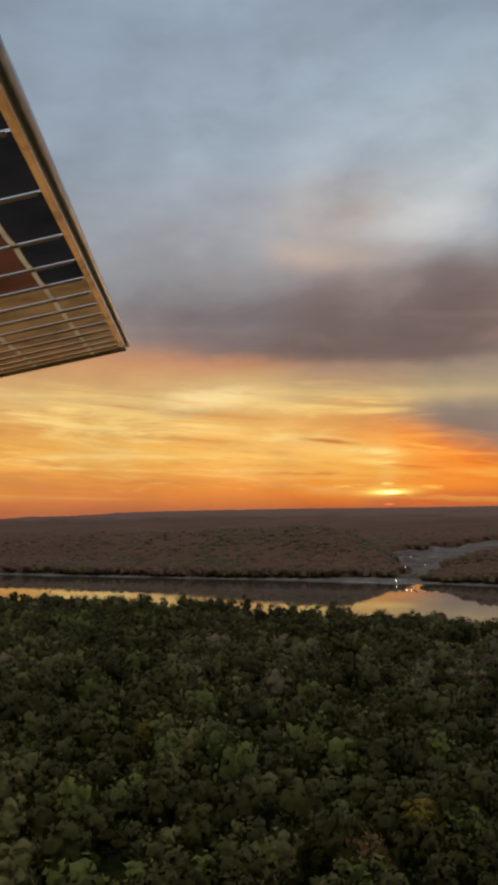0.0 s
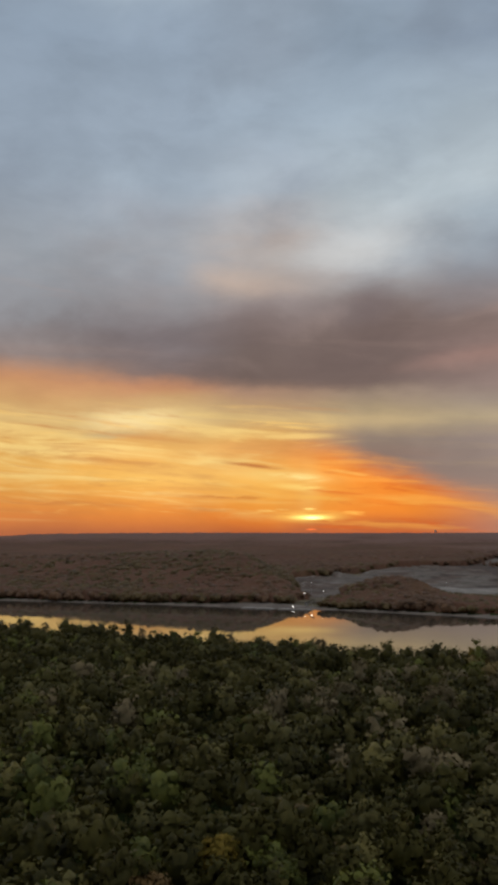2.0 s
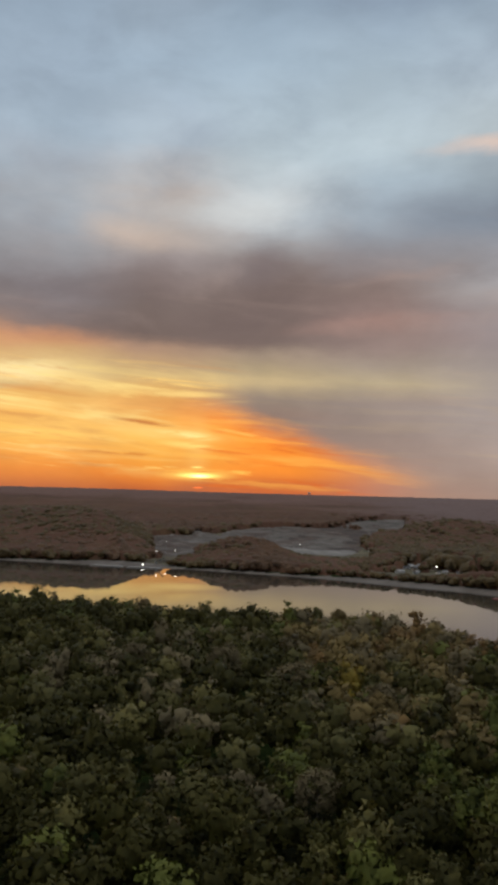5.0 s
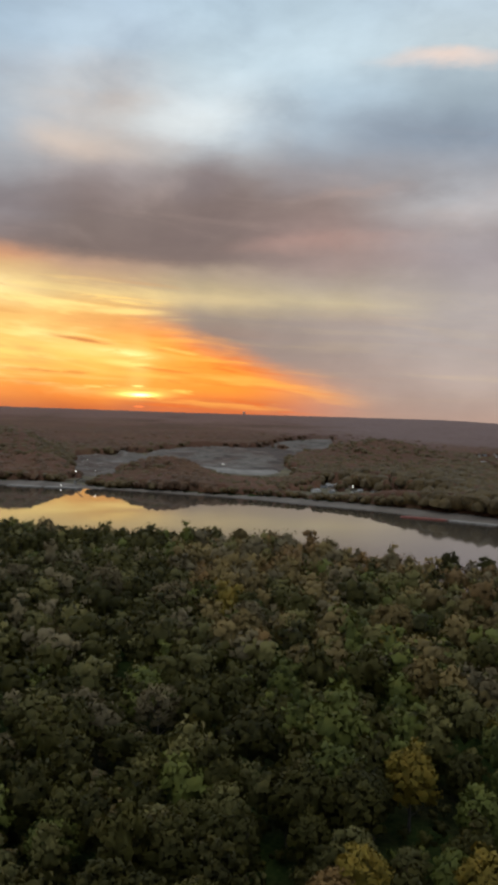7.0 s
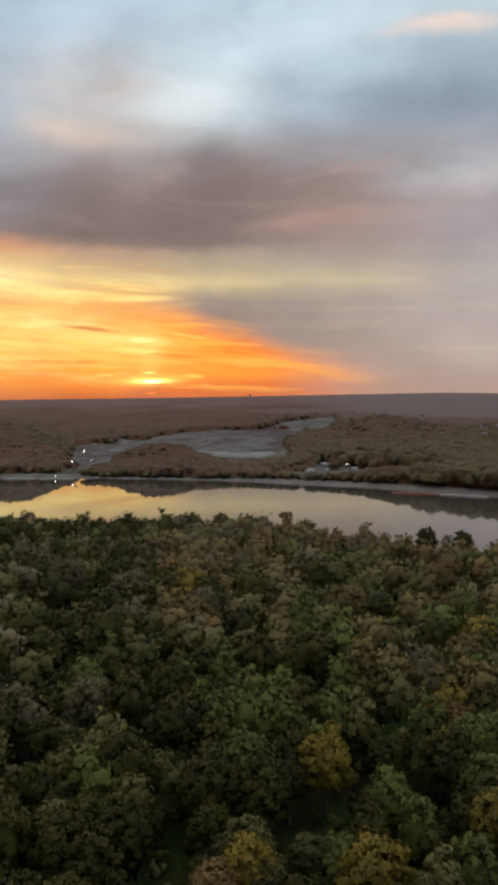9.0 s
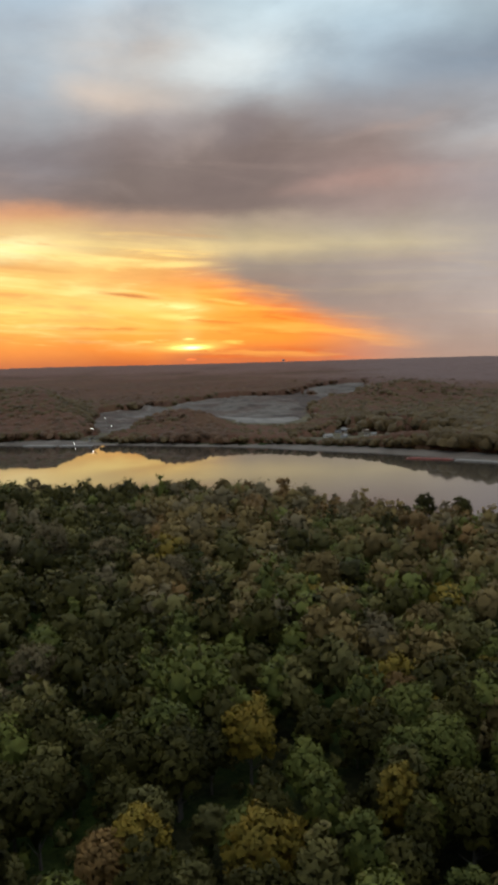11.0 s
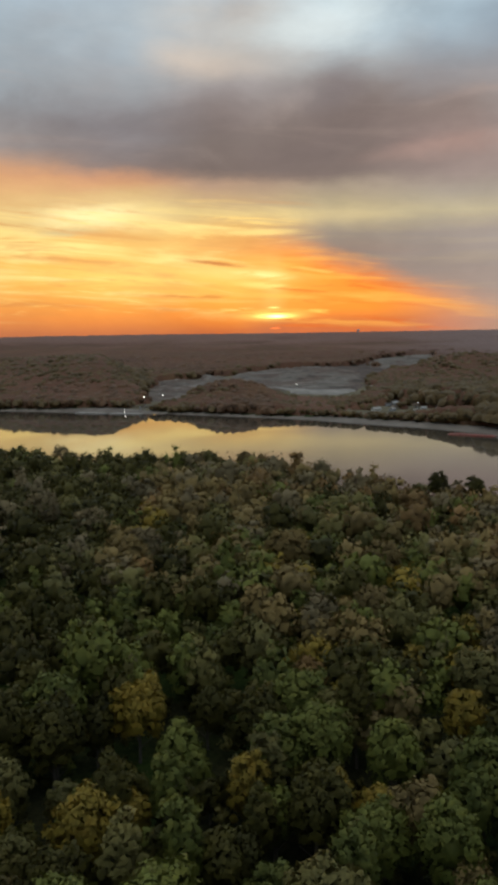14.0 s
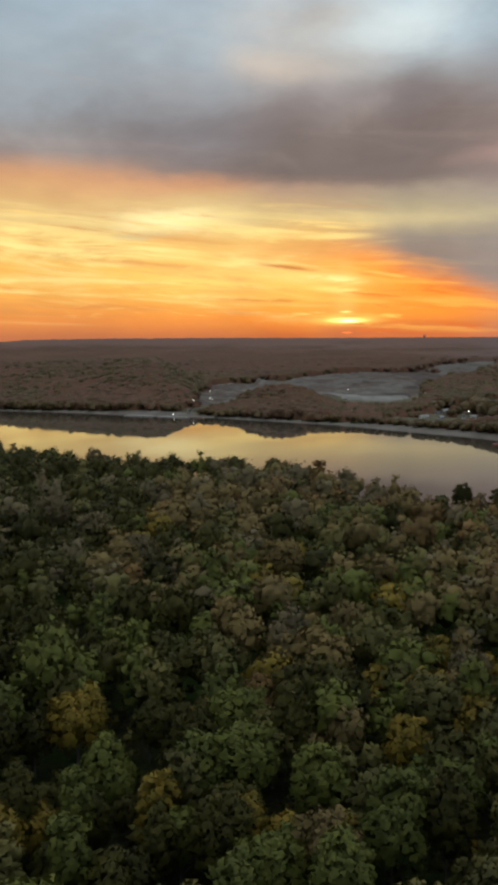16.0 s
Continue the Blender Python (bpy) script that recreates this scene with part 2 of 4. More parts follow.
def bump(net, bsdf, height, strength=0.4, distance=0.2):
    b = net.node("ShaderNodeBump")
    b.inputs["Strength"].default_value, b.inputs["Distance"].default_value = strength, distance
    net.put(b.inputs["Height"], height)
    net.put(bsdf.inputs["Normal"], b.outputs[0])


def place(net):
    return net.node("ShaderNodeNewGeometry").outputs["Position"]


def plain(name, colour, rough=0.7, metal=0.0, vary=0.25, scale=1.5, grain=12.0):
    """A worn surface: its colour, varied at two scales, with a little relief."""
    mt, net, bsdf = material(name, rough)
    p = place(net)
    big, small = net.noise(p, scale, 4.0), net.noise(p, grain, 3.0)
    lo = tuple(c * (1 - vary) for c in colour[:3]) + (1,)
    hi = tuple(min(1, c * (1 + vary)) for c in colour[:3]) + (1,)
    c = net.mix(net.step(big, 0.3, 0.7), lo, hi)
    c = net.mix(net.step(small, 0.45, 0.75, 0.0, 0.35), c, lo)
    net.put(bsdf.inputs["Base Color"], c)
    bsdf.inputs["Metallic"].default_value = metal
    bump(net, bsdf, small, 0.25, 0.02)
    return mt


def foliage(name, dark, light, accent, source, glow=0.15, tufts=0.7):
    """Leaves: colours from tree to tree, from clump to clump and from leaf to leaf, with shaded gaps painted in, partly
    see-through to light.
    """
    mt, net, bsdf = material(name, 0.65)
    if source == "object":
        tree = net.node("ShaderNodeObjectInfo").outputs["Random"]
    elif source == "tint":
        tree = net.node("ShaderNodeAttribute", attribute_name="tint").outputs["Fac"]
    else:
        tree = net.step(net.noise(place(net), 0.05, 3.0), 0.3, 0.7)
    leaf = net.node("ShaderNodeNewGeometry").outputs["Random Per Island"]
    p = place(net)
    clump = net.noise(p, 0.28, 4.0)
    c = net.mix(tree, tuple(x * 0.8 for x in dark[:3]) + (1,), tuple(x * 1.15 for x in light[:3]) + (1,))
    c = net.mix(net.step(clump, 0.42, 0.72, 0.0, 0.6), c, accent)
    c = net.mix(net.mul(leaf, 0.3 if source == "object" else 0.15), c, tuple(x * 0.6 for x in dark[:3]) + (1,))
    # Noise darkens the colour as shade between tufts and lightens the tufts.
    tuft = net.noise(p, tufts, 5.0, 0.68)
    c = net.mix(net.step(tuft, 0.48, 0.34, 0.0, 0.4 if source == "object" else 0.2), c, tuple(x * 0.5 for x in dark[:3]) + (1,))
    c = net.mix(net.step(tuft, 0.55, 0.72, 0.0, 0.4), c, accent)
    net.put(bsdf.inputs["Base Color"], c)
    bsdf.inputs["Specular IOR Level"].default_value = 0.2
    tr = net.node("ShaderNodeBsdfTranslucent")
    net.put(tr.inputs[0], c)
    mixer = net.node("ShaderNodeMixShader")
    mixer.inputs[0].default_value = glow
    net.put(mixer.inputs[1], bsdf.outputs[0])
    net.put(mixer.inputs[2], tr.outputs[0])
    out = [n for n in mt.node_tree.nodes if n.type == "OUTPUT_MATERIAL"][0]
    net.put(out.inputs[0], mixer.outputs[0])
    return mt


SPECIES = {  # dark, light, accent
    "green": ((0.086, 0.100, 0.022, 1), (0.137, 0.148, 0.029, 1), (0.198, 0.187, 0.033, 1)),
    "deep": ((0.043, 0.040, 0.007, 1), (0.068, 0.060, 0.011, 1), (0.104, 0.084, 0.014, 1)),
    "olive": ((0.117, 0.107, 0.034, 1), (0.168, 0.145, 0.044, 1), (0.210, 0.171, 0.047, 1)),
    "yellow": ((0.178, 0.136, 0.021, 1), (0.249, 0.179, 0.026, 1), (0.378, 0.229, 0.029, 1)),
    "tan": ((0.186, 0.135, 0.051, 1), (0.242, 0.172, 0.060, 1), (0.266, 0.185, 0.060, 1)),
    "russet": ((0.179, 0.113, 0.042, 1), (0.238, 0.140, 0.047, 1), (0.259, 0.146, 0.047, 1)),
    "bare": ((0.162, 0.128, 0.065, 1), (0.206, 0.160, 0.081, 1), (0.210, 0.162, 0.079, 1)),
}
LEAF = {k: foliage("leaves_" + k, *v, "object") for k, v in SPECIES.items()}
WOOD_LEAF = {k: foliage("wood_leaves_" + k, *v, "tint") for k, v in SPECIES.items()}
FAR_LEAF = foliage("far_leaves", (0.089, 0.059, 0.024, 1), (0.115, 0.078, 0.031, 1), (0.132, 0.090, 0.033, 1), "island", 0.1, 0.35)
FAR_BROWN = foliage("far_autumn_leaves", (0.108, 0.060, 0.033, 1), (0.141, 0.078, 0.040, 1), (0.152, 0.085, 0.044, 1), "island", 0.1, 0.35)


def canopy_material():
    mt, net, bsdf = material("far_canopy", 0.8)
    p = place(net)
    big, mid_n, small = net.noise(p, 0.004, 4.0), net.noise(p, 0.02, 4.0), net.noise(p, 0.09, 5.0, 0.65)
    c = net.mix(net.step(big, 0.38, 0.62), (0.114, 0.059, 0.038, 1), (0.144, 0.071, 0.045, 1))
    c = net.mix(net.step(mid_n, 0.45, 0.7, 0.0, 0.6), c, (0.135, 0.083, 0.040, 1))
    # haze put into the colour: paler on the plateau, greyer still to the north-west
    xyz = net.node("ShaderNodeSeparateXYZ")
    net.put(xyz.inputs[0], p)
    c = net.mix(net.step(net.add(xyz.outputs[2], net.mul(net.sub(big, 0.5), 60.0)), 66.0, 92.0, 0.0, 0.8), c, (0.208, 0.118, 0.098, 1))
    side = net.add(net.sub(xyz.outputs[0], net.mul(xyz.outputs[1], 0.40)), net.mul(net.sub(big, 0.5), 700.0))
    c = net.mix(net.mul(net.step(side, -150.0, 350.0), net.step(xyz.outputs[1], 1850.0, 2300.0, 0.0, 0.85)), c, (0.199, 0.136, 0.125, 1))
    c = net.mix(net.step(small, 0.46, 0.66, 0.0, 0.4), c, (0.089, 0.052, 0.034, 1))
    net.put(bsdf.inputs["Base Color"], c)
    bsdf.inputs["Specular IOR Level"].default_value = 0.1
    bump(net, bsdf, small, 0.6, 4.0)
    return mt


CANOPY = canopy_material()
BARK = plain("bark", (0.10, 0.08, 0.065, 1), 0.9, 0, 0.3, 2.0, 9.0)


def ground_material():
    """Forest floor, meadow, mud beach, and the darker litter of the far woods."""
    mt, net, bsdf = material("ground", 0.95)
    bsdf.inputs["Specular IOR Level"].default_value = 0.05
    p = place(net)
    big, small = net.noise(p, 0.02, 5.0), net.noise(p, 0.6, 4.0)
    soil = net.mix(net.step(small, 0.35, 0.65), (0.016, 0.017, 0.008, 1), (0.030, 0.029, 0.013, 1))
    grass = net.mix(net.step(small, 0.35, 0.65), (0.020, 0.034, 0.009, 1), (0.038, 0.054, 0.013, 1))
    net.put(bsdf.inputs["Base Color"], net.mix(net.step(big, 0.42, 0.58), soil, grass))
    bump(net, bsdf, small, 0.6, 0.3)
    return mt


def beach_material():
    mt, net, bsdf = material("mud_beach", 0.8)
    p = place(net)
    big, small = net.noise(p, 0.03, 5.0), net.noise(p, 0.4, 4.0)
    c = net.mix(net.step(big, 0.35, 0.65), (0.128, 0.102, 0.083, 1), (0.196, 0.162, 0.135, 1))
    net.put(bsdf.inputs["Base Color"], net.mix(net.step(small, 0.5, 0.75, 0.0, 0.6), c, (0.076, 0.064, 0.048, 1)))
    bump(net, bsdf, small, 0.5, 0.3)
    return mt


def quarry_material():
    mt, net, bsdf = material("quarried_limestone", 0.95)
    p = place(net)
    big, mid_n, small = net.noise(p, 0.011, 5.0), net.noise(p, 0.03, 6.0, 0.65), net.noise(p, 0.15, 4.0)
    c = net.mix(net.step(big, 0.44, 0.54), (0.135, 0.112, 0.094, 1), (0.100, 0.066, 0.050, 1))
    c = net.mix(net.step(mid_n, 0.54, 0.64, 0.0, 0.8), c, (0.215, 0.185, 0.160, 1))
    c = net.mix(net.step(mid_n, 0.47, 0.38, 0.0, 0.85), c, (0.058, 0.046, 0.036, 1))
    net.put(bsdf.inputs["Base Color"], net.mix(net.step(small, 0.55, 0.8, 0.0, 0.5), c, (0.125, 0.100, 0.082, 1)))
    bump(net, bsdf, small, 0.6, 0.8)
    return mt


def water_material():
    mt, net, bsdf = material("river_water", 0.045)
    p = place(net)
    bsdf.inputs["Base Color"].default_value = (0.085, 0.070, 0.053, 1)
    bsdf.inputs["IOR"].default_value = 1.85
    patch = net.noise(p, 0.006, 4.0)
    net.put(bsdf.inputs["Roughness"], net.step(patch, 0.4, 0.7, 0.015, 0.06))
    ripple = net.noise(p, 0.35, 3.0)
    bump(net, bsdf, ripple, 0.008, 0.5)
    return mt


DRY_GRASS = plain("dry_grass", (0.115, 0.094, 0.050, 1), 0.95, 0, 0.35, 0.05, 0.5)
PALE_FINES = plain("pale_stone_fines", (0.24, 0.215, 0.19, 1), 0.9, 0, 0.25, 0.03, 0.3)
SPOIL = plain("brown_spoil", (0.072, 0.048, 0.037, 1), 0.95, 0, 0.35, 0.03, 0.3)
GROUND, BEACH, QUARRY, WATER = ground_material(), beach_material(), quarry_material(), water_material()


# ---------------------------------------------------------------- the lie of the land
def smooth(lo, hi, x):
    t = np.clip((x - lo) / (hi - lo), 0, 1)
    return t * t * (3 - 2 * t)


def wave(x, y, size, seed):
    """A cheap smooth roll of the land, about -1 to 1."""
    a, b, c = seed * 1.7, seed * 2.9, seed * 4.3
    return (np.sin(x / size + a + 0.8 * np.sin(y / size * 0.7 + b)) + np.sin(y / size * 1.1 + c + 0.9 * np.sin(x / size * 0.6 + a)) + 0.6 * np.sin((x + y) / size * 1.9 + b)) / 2.6


# the river's two banks, in coordinates along (S) and across (N) its course
def along(x, y): return 0.83 * x - 0.557 * y
def across(x, y): return 0.557 * x + 0.83 * y


FAR_S = [-6000, -2500, -1279, -780, -624, -455, -381, -230, -70, 108, 600, 1500, 6000]
FAR_N = [500, 850, 1062, 1150, 1178, 1196, 1197, 1187, 1146, 1067, 850, 500, -900]
NEAR_S = [-6000, -2500, -1300, -785, -571, -396, -290, -230, -177, -97, 4, 42, 110, 400, 1000, 6000]
NEAR_N = [100, 400, 580, 665, 706, 705, 712, 718, 728, 758, 712, 690, 662, 520, 230, -1900]


def past_far_bank(x, y):
    s = along(x, y)
    return across(x, y) - np.interp(s, FAR_S, FAR_N) + 5 * wave(x, y, 45, 2)


def before_near_bank(x, y):
    s = along(x, y)
    return np.interp(s, NEAR_S, NEAR_N) - across(x, y) + 4 * wave(x, y, 30, 5)


def beach_width(x, y):
    return 17 + 17 * smooth(380, 620, x) + 24 * np.exp(-((x - 185) / 75) ** 2) + 6 * wave(x, y, 60, 8) + 3 * wave(x, y, 23, 3)


def hump(x, y, cx, cy, rx, ry):
    return np.exp(-((x - cx) / rx) ** 2 - ((y - cy) / ry) ** 2)


def inside(x, y, poly):
    """Which points lie in a polygon."""
    x, y = x + 7 * wave(x, y, 19, 21) + 8 * wave(x, y, 41, 22), y + 9 * wave(x, y, 23, 23) + 9 * wave(x, y, 47, 24)
    res = np.zeros(np.shape(x), bool)
    n = len(poly)
    for i in range(n):
        (x1, y1), (x2, y2) = poly[i], poly[(i + 1) % n]
        hit = ((y1 > y) != (y2 > y)) & (x < (x2 - x1) * (y - y1) / (y2 - y1 + 1e-9) + x1)
        res ^= hit
    return res


PIT = [(291, 1741), (331, 1765), (367, 1775), (411, 1890), (432, 1825), (470, 1875), (516, 1973), (602, 2074), (688, 2071), (712, 1965), (722, 1830), (690, 1629), (645, 1496), (600, 1440), (539, 1462), (485, 1545),
       (467, 1610), (383, 1640), (340, 1560), (312, 1485), (296, 1500), (290, 1640)]
UPPER_PIT = [(850, 2190), (926, 2281), (1022, 2282), (1075, 2268), (1020, 2150), (985, 2040), (880, 1830), (847, 1761), (795, 1800), (815, 1960), (840, 2094)]
SLOPE = [(705, 1965), (722, 1830), (690, 1640), (745, 1700), (800, 1800), (815, 1960), (850, 2190), (760, 2090), (690, 2071)]
FINES = [(478, 1575), (530, 1480), (598, 1440), (640, 1490), (636, 1520), (560, 1535), (510, 1590)]
TOWN = [(520, 1130), (600, 1060), (690, 960), (740, 960), (730, 1240), (705, 1310), (640, 1300), (570, 1215)]
MEADOWS = [(272, 158, 6), (222, 181, 7), (217, 218, 6), (236, 184, 5)]


def quarried(x, y):
    return inside(x, y, PIT) | inside(x, y, UPPER_PIT) | inside(x, y, SLOPE)


def tree_height(x, y):
    """How tall the far woods grow: high on the bottom land by the houses, low on the worked ground before the quarry."""
    h = 13 + 10 * smooth(600, 680, x) * (1 - smooth(1250, 1450, y)) - 5 * smooth(420, 470, x) * (1 - smooth(560, 640, x)) * (1 - smooth(1450, 1570, y))
    return h - 3 * smooth(200, 260, x) * (1 - smooth(330, 360, x)) * (1 - smooth(1400, 1500, y))


def land(x, y):
    x, y = np.asarray(x, float), np.asarray(y, float)
    f, g = past_far_bank(x, y), before_near_bank(x, y)
    # the flood plain on this side
    near = -4 + 7 * smooth(-6, 14, g) + 0.6 * wave(x, y, 60, 1)
    # the far side: beach, bench, first ridge, valley floor, knoll and hills, plateau
    far = -4 + 8.5 * smooth(-18, 40, f) + 3 * smooth(40, 70, f)
    ridge = 1 - smooth(185, 290, x + 0.10 * (y - 1450))
    crest = 62 - 22 * smooth(60, -330, x)
    far = far + ridge * crest * smooth(50, 370, f) * (1 + 0.14 * wave(x, y, 170, 3)) * (1 - 0.45 * smooth(450, 900, f))
    far = far + (1 - ridge) * np.clip(4 + 0.042 * (y - 1500), 0, 42) * smooth(60, 260, f)
    far = far + 25 * hump(x, y, 395, 1375, 75, 55) + 30 * hump(x, y, 960, 1730, 120, 120) + 14 * hump(x, y, 1050, 1430, 160, 120)
    far = far - 4 * hump(x, y, 275, 1400, 45, 110)
    far = far + 4 * wave(x, y, 90, 7) * smooth(150, 500, f)
    top = 101 + 4 * wave(x, y, 420, 4) - 30 * smooth(2250, 2650, x)
    far = far + (top - far) * smooth(1100, 3000, f - 250 * (1 - ridge))
    far = far + (10 * wave(x, y, 230, 6) + 5 * wave(x, y, 95, 16)) * smooth(450, 1000, f) * (1 - smooth(2400, 3000, f))
    pit = quarried(x, y)
    bench = far + 1 + 2.4 * np.floor(2.2 * wave(x, y, 55, 9)) + 1.2 * wave(x, y, 14, 6) + 9 * hump(x, y, 386, 1795, 16, 16) + 7 * hump(x, y, 470, 1850, 22, 18) + 6 * hump(x, y, 330, 1700, 18, 14)
    far = np.where(pit & (y > 1480), bench, far)
    z = np.where(f > -60, far, near)
    z = np.where(f < -60, z + 4.6 * hump(along(x, y), across(x, y), -870, 947, 34, 5) + 4.5 * hump(along(x, y), across(x, y), -478, 973, 40, 6), z)
    return np.maximum(z, -4.0)


def mesh_object(name, verts, faces, mats, index=None, flat=True):
    me = bpy.data.meshes.new(name)
    me.from_pydata([tuple(v) for v in verts], [], [tuple(q) for q in faces])
    for mt in mats:
        me.materials.append(mt)
    if index is not None:
        me.polygons.foreach_set("material_index", np.asarray(index, np.int32))
    if not flat:
        me.polygons.foreach_set("use_smooth", np.ones(len(me.polygons), bool))
    me.update()
    return new(name, me)


def build_ground():
    """One sheet from under the camera to the horizon: rings round the flight line, finest in the directions seen."""
    az = np.concatenate([np.arange(-180, -24, 4.0), np.arange(-24, 44, 0.2), np.arange(44, 180, 4.0)])
    rr = np.concatenate([[0.5], np.geomspace(30, 1050, 60), np.arange(1062, 2350, 9.0), np.geomspace(2370, 4840, 36)])
    a, r = np.meshgrid(np.radians(az), rr)
    x, y = 140 + r * np.sin(a), -10 + r * np.cos(a)
    z = land(x, y)
    nr, na = x.shape
    verts = np.stack([x, y, z], -1).reshape(-1, 3)
    i, j = np.meshgrid(np.arange(nr - 1), np.arange(na), indexing="ij")
    k = (j + 1) % na
    quads = np.stack([i * na + j, i * na + k, (i + 1) * na + k, (i + 1) * na + j], -1).reshape(-1, 4)
    mid_p = verts[quads].mean(1)
    f = past_far_bank(mid_p[:, 0], mid_p[:, 1])
    g = before_near_bank(mid_p[:, 0], mid_p[:, 1])
    kind = np.zeros(len(quads), int)
    kind[((g < 10) & (f < -40)) | ((f > -60) & (f < beach_width(mid_p[:, 0], mid_p[:, 1]) + 3))] = 1
    mx, my = mid_p[:, 0], mid_p[:, 1]
    kind[(inside(mx, my, PIT) | inside(mx, my, UPPER_PIT)) & (f > 20)] = 2
    kind[inside(mx, my, SLOPE)] = 3
    kind[inside(mx, my, FINES)] = 5
    clear_ = (kind == 0) & (f > 20) & (my < 2400) & (np.abs(mx - 500) < 1100) & open_land(mx, my)
    kind[clear_] = np.where((mx < 345) & (my > 1420), 2, 4)[clear_]
    quads = quads[:, ::-1]
    ob = mesh_object("ground", verts, quads, [GROUND, BEACH, QUARRY, SPOIL, DRY_GRASS, PALE_FINES], kind, flat=False)
    return tagged(ob, "dark wooded flood plain, muddy river banks and quarried hills", "ground", kind="structure")


def at_bank(s, f):
    """The place at s along the river and f metres past the far bank's waterline."""
    n = np.interp(s, FAR_S, FAR_N) + f
    x, y = 0.83 * s + 0.557 * n, -0.557 * s + 0.83 * n
    for _ in range(4):
        n = np.interp(s, FAR_S, FAR_N) + f - 5 * wave(x, y, 45, 2)
        x, y = 0.83 * s + 0.557 * n, -0.557 * s + 0.83 * n
    return x, y


def strip(name, xs, ys, mat_, lift, label, category):
    """A sheet laid over the land: rows of places across, columns along."""
    z = land(xs, ys) + lift
    nr, nc = xs.shape
    verts = np.stack([xs, ys, z], -1).reshape(-1, 3)
    i, j = np.meshgrid(np.arange(nr - 1), np.arange(nc - 1), indexing="ij")
    quads = np.stack([i * nc + j, (i + 1) * nc + j, (i + 1) * nc + j + 1, i * nc + j + 1], -1).reshape(-1, 4)
    return tagged(mesh_object(name, verts, quads, [mat_], flat=False), label, category, kind="structure")


S_line = np.arange(-1900, 620, 5.0)
x0, y0 = at_bank(S_line, np.full(len(S_line), 15.0))
width = beach_width(x0, y0)
rows_x, rows_y = [], []
for share in np.linspace(0, 1, 8):
    bx, by = at_bank(S_line, -9 + (width + 9) * share)
    rows_x.append(bx), rows_y.append(by)
strip("beach", np.array(rows_x)[::-1], np.array(rows_y)[::-1], BEACH, 0.25, "pale muddy beach along the far bank", "beach")
# the haul road from the landing up to the quarry
way_s = np.linspace(0, 1, 60)
cx = np.interp(way_s, [0, 0.2, 0.45, 0.7, 1], [196, 262, 291, 305, 326])
cy = np.interp(way_s, [0, 0.2, 0.45, 0.7, 1], [1352, 1334, 1362, 1400, 1500])
half = np.interp(way_s, [0, 0.12, 0.25, 0.5, 1], [4, 10, 8, 4, 6])
strip("haul_road", np.array([cx - half * 0.95, cx, cx + half * 0.95]), np.array([cy + half * 0.5, cy, cy - half * 0.5]), QUARRY, 1.2, "pale crushed-stone haul road from the landing to the quarry", "road")

water = mesh_object("water", [(-4200, -3600, 0), (4200, -3600, 0), (4200, 3600, 0), (-4200, 3600, 0)], [(0, 1, 2, 3)], [WATER])
tagged(water, "still river water mirroring the orange sunset sky", "river", kind="structure")


# ---------------------------------------------------------------- trees
def ico(sub):
    bm = bmesh.new()
    bmesh.ops.create_icosphere(bm, subdivisions=sub, radius=1.0)
    v = np.array([p.co[:] for p in bm.verts])
    q = np.array([[p.index for p in fc.verts] for fc in bm.faces])
    bm.free()
    return v, q


ICO = {1: ico(1), 2: ico(2), 3: ico(3)}
NO_QUADS = np.zeros((0, 4), int)


def clump(rng, sub, centre, radii, rough):
    """A clump of foliage: a small uneven lump."""
    d, q = ICO[sub]
    k = rng.uniform(0, 6.28)
    lump = 1 + 0.22 * np.sin(d[:, :1] * 3.1 + k) * np.cos(d[:, 1:2] * 3.7 - k) + rng.uniform(-rough, rough, (len(d), 1))
    return d * lump * radii + centre, q


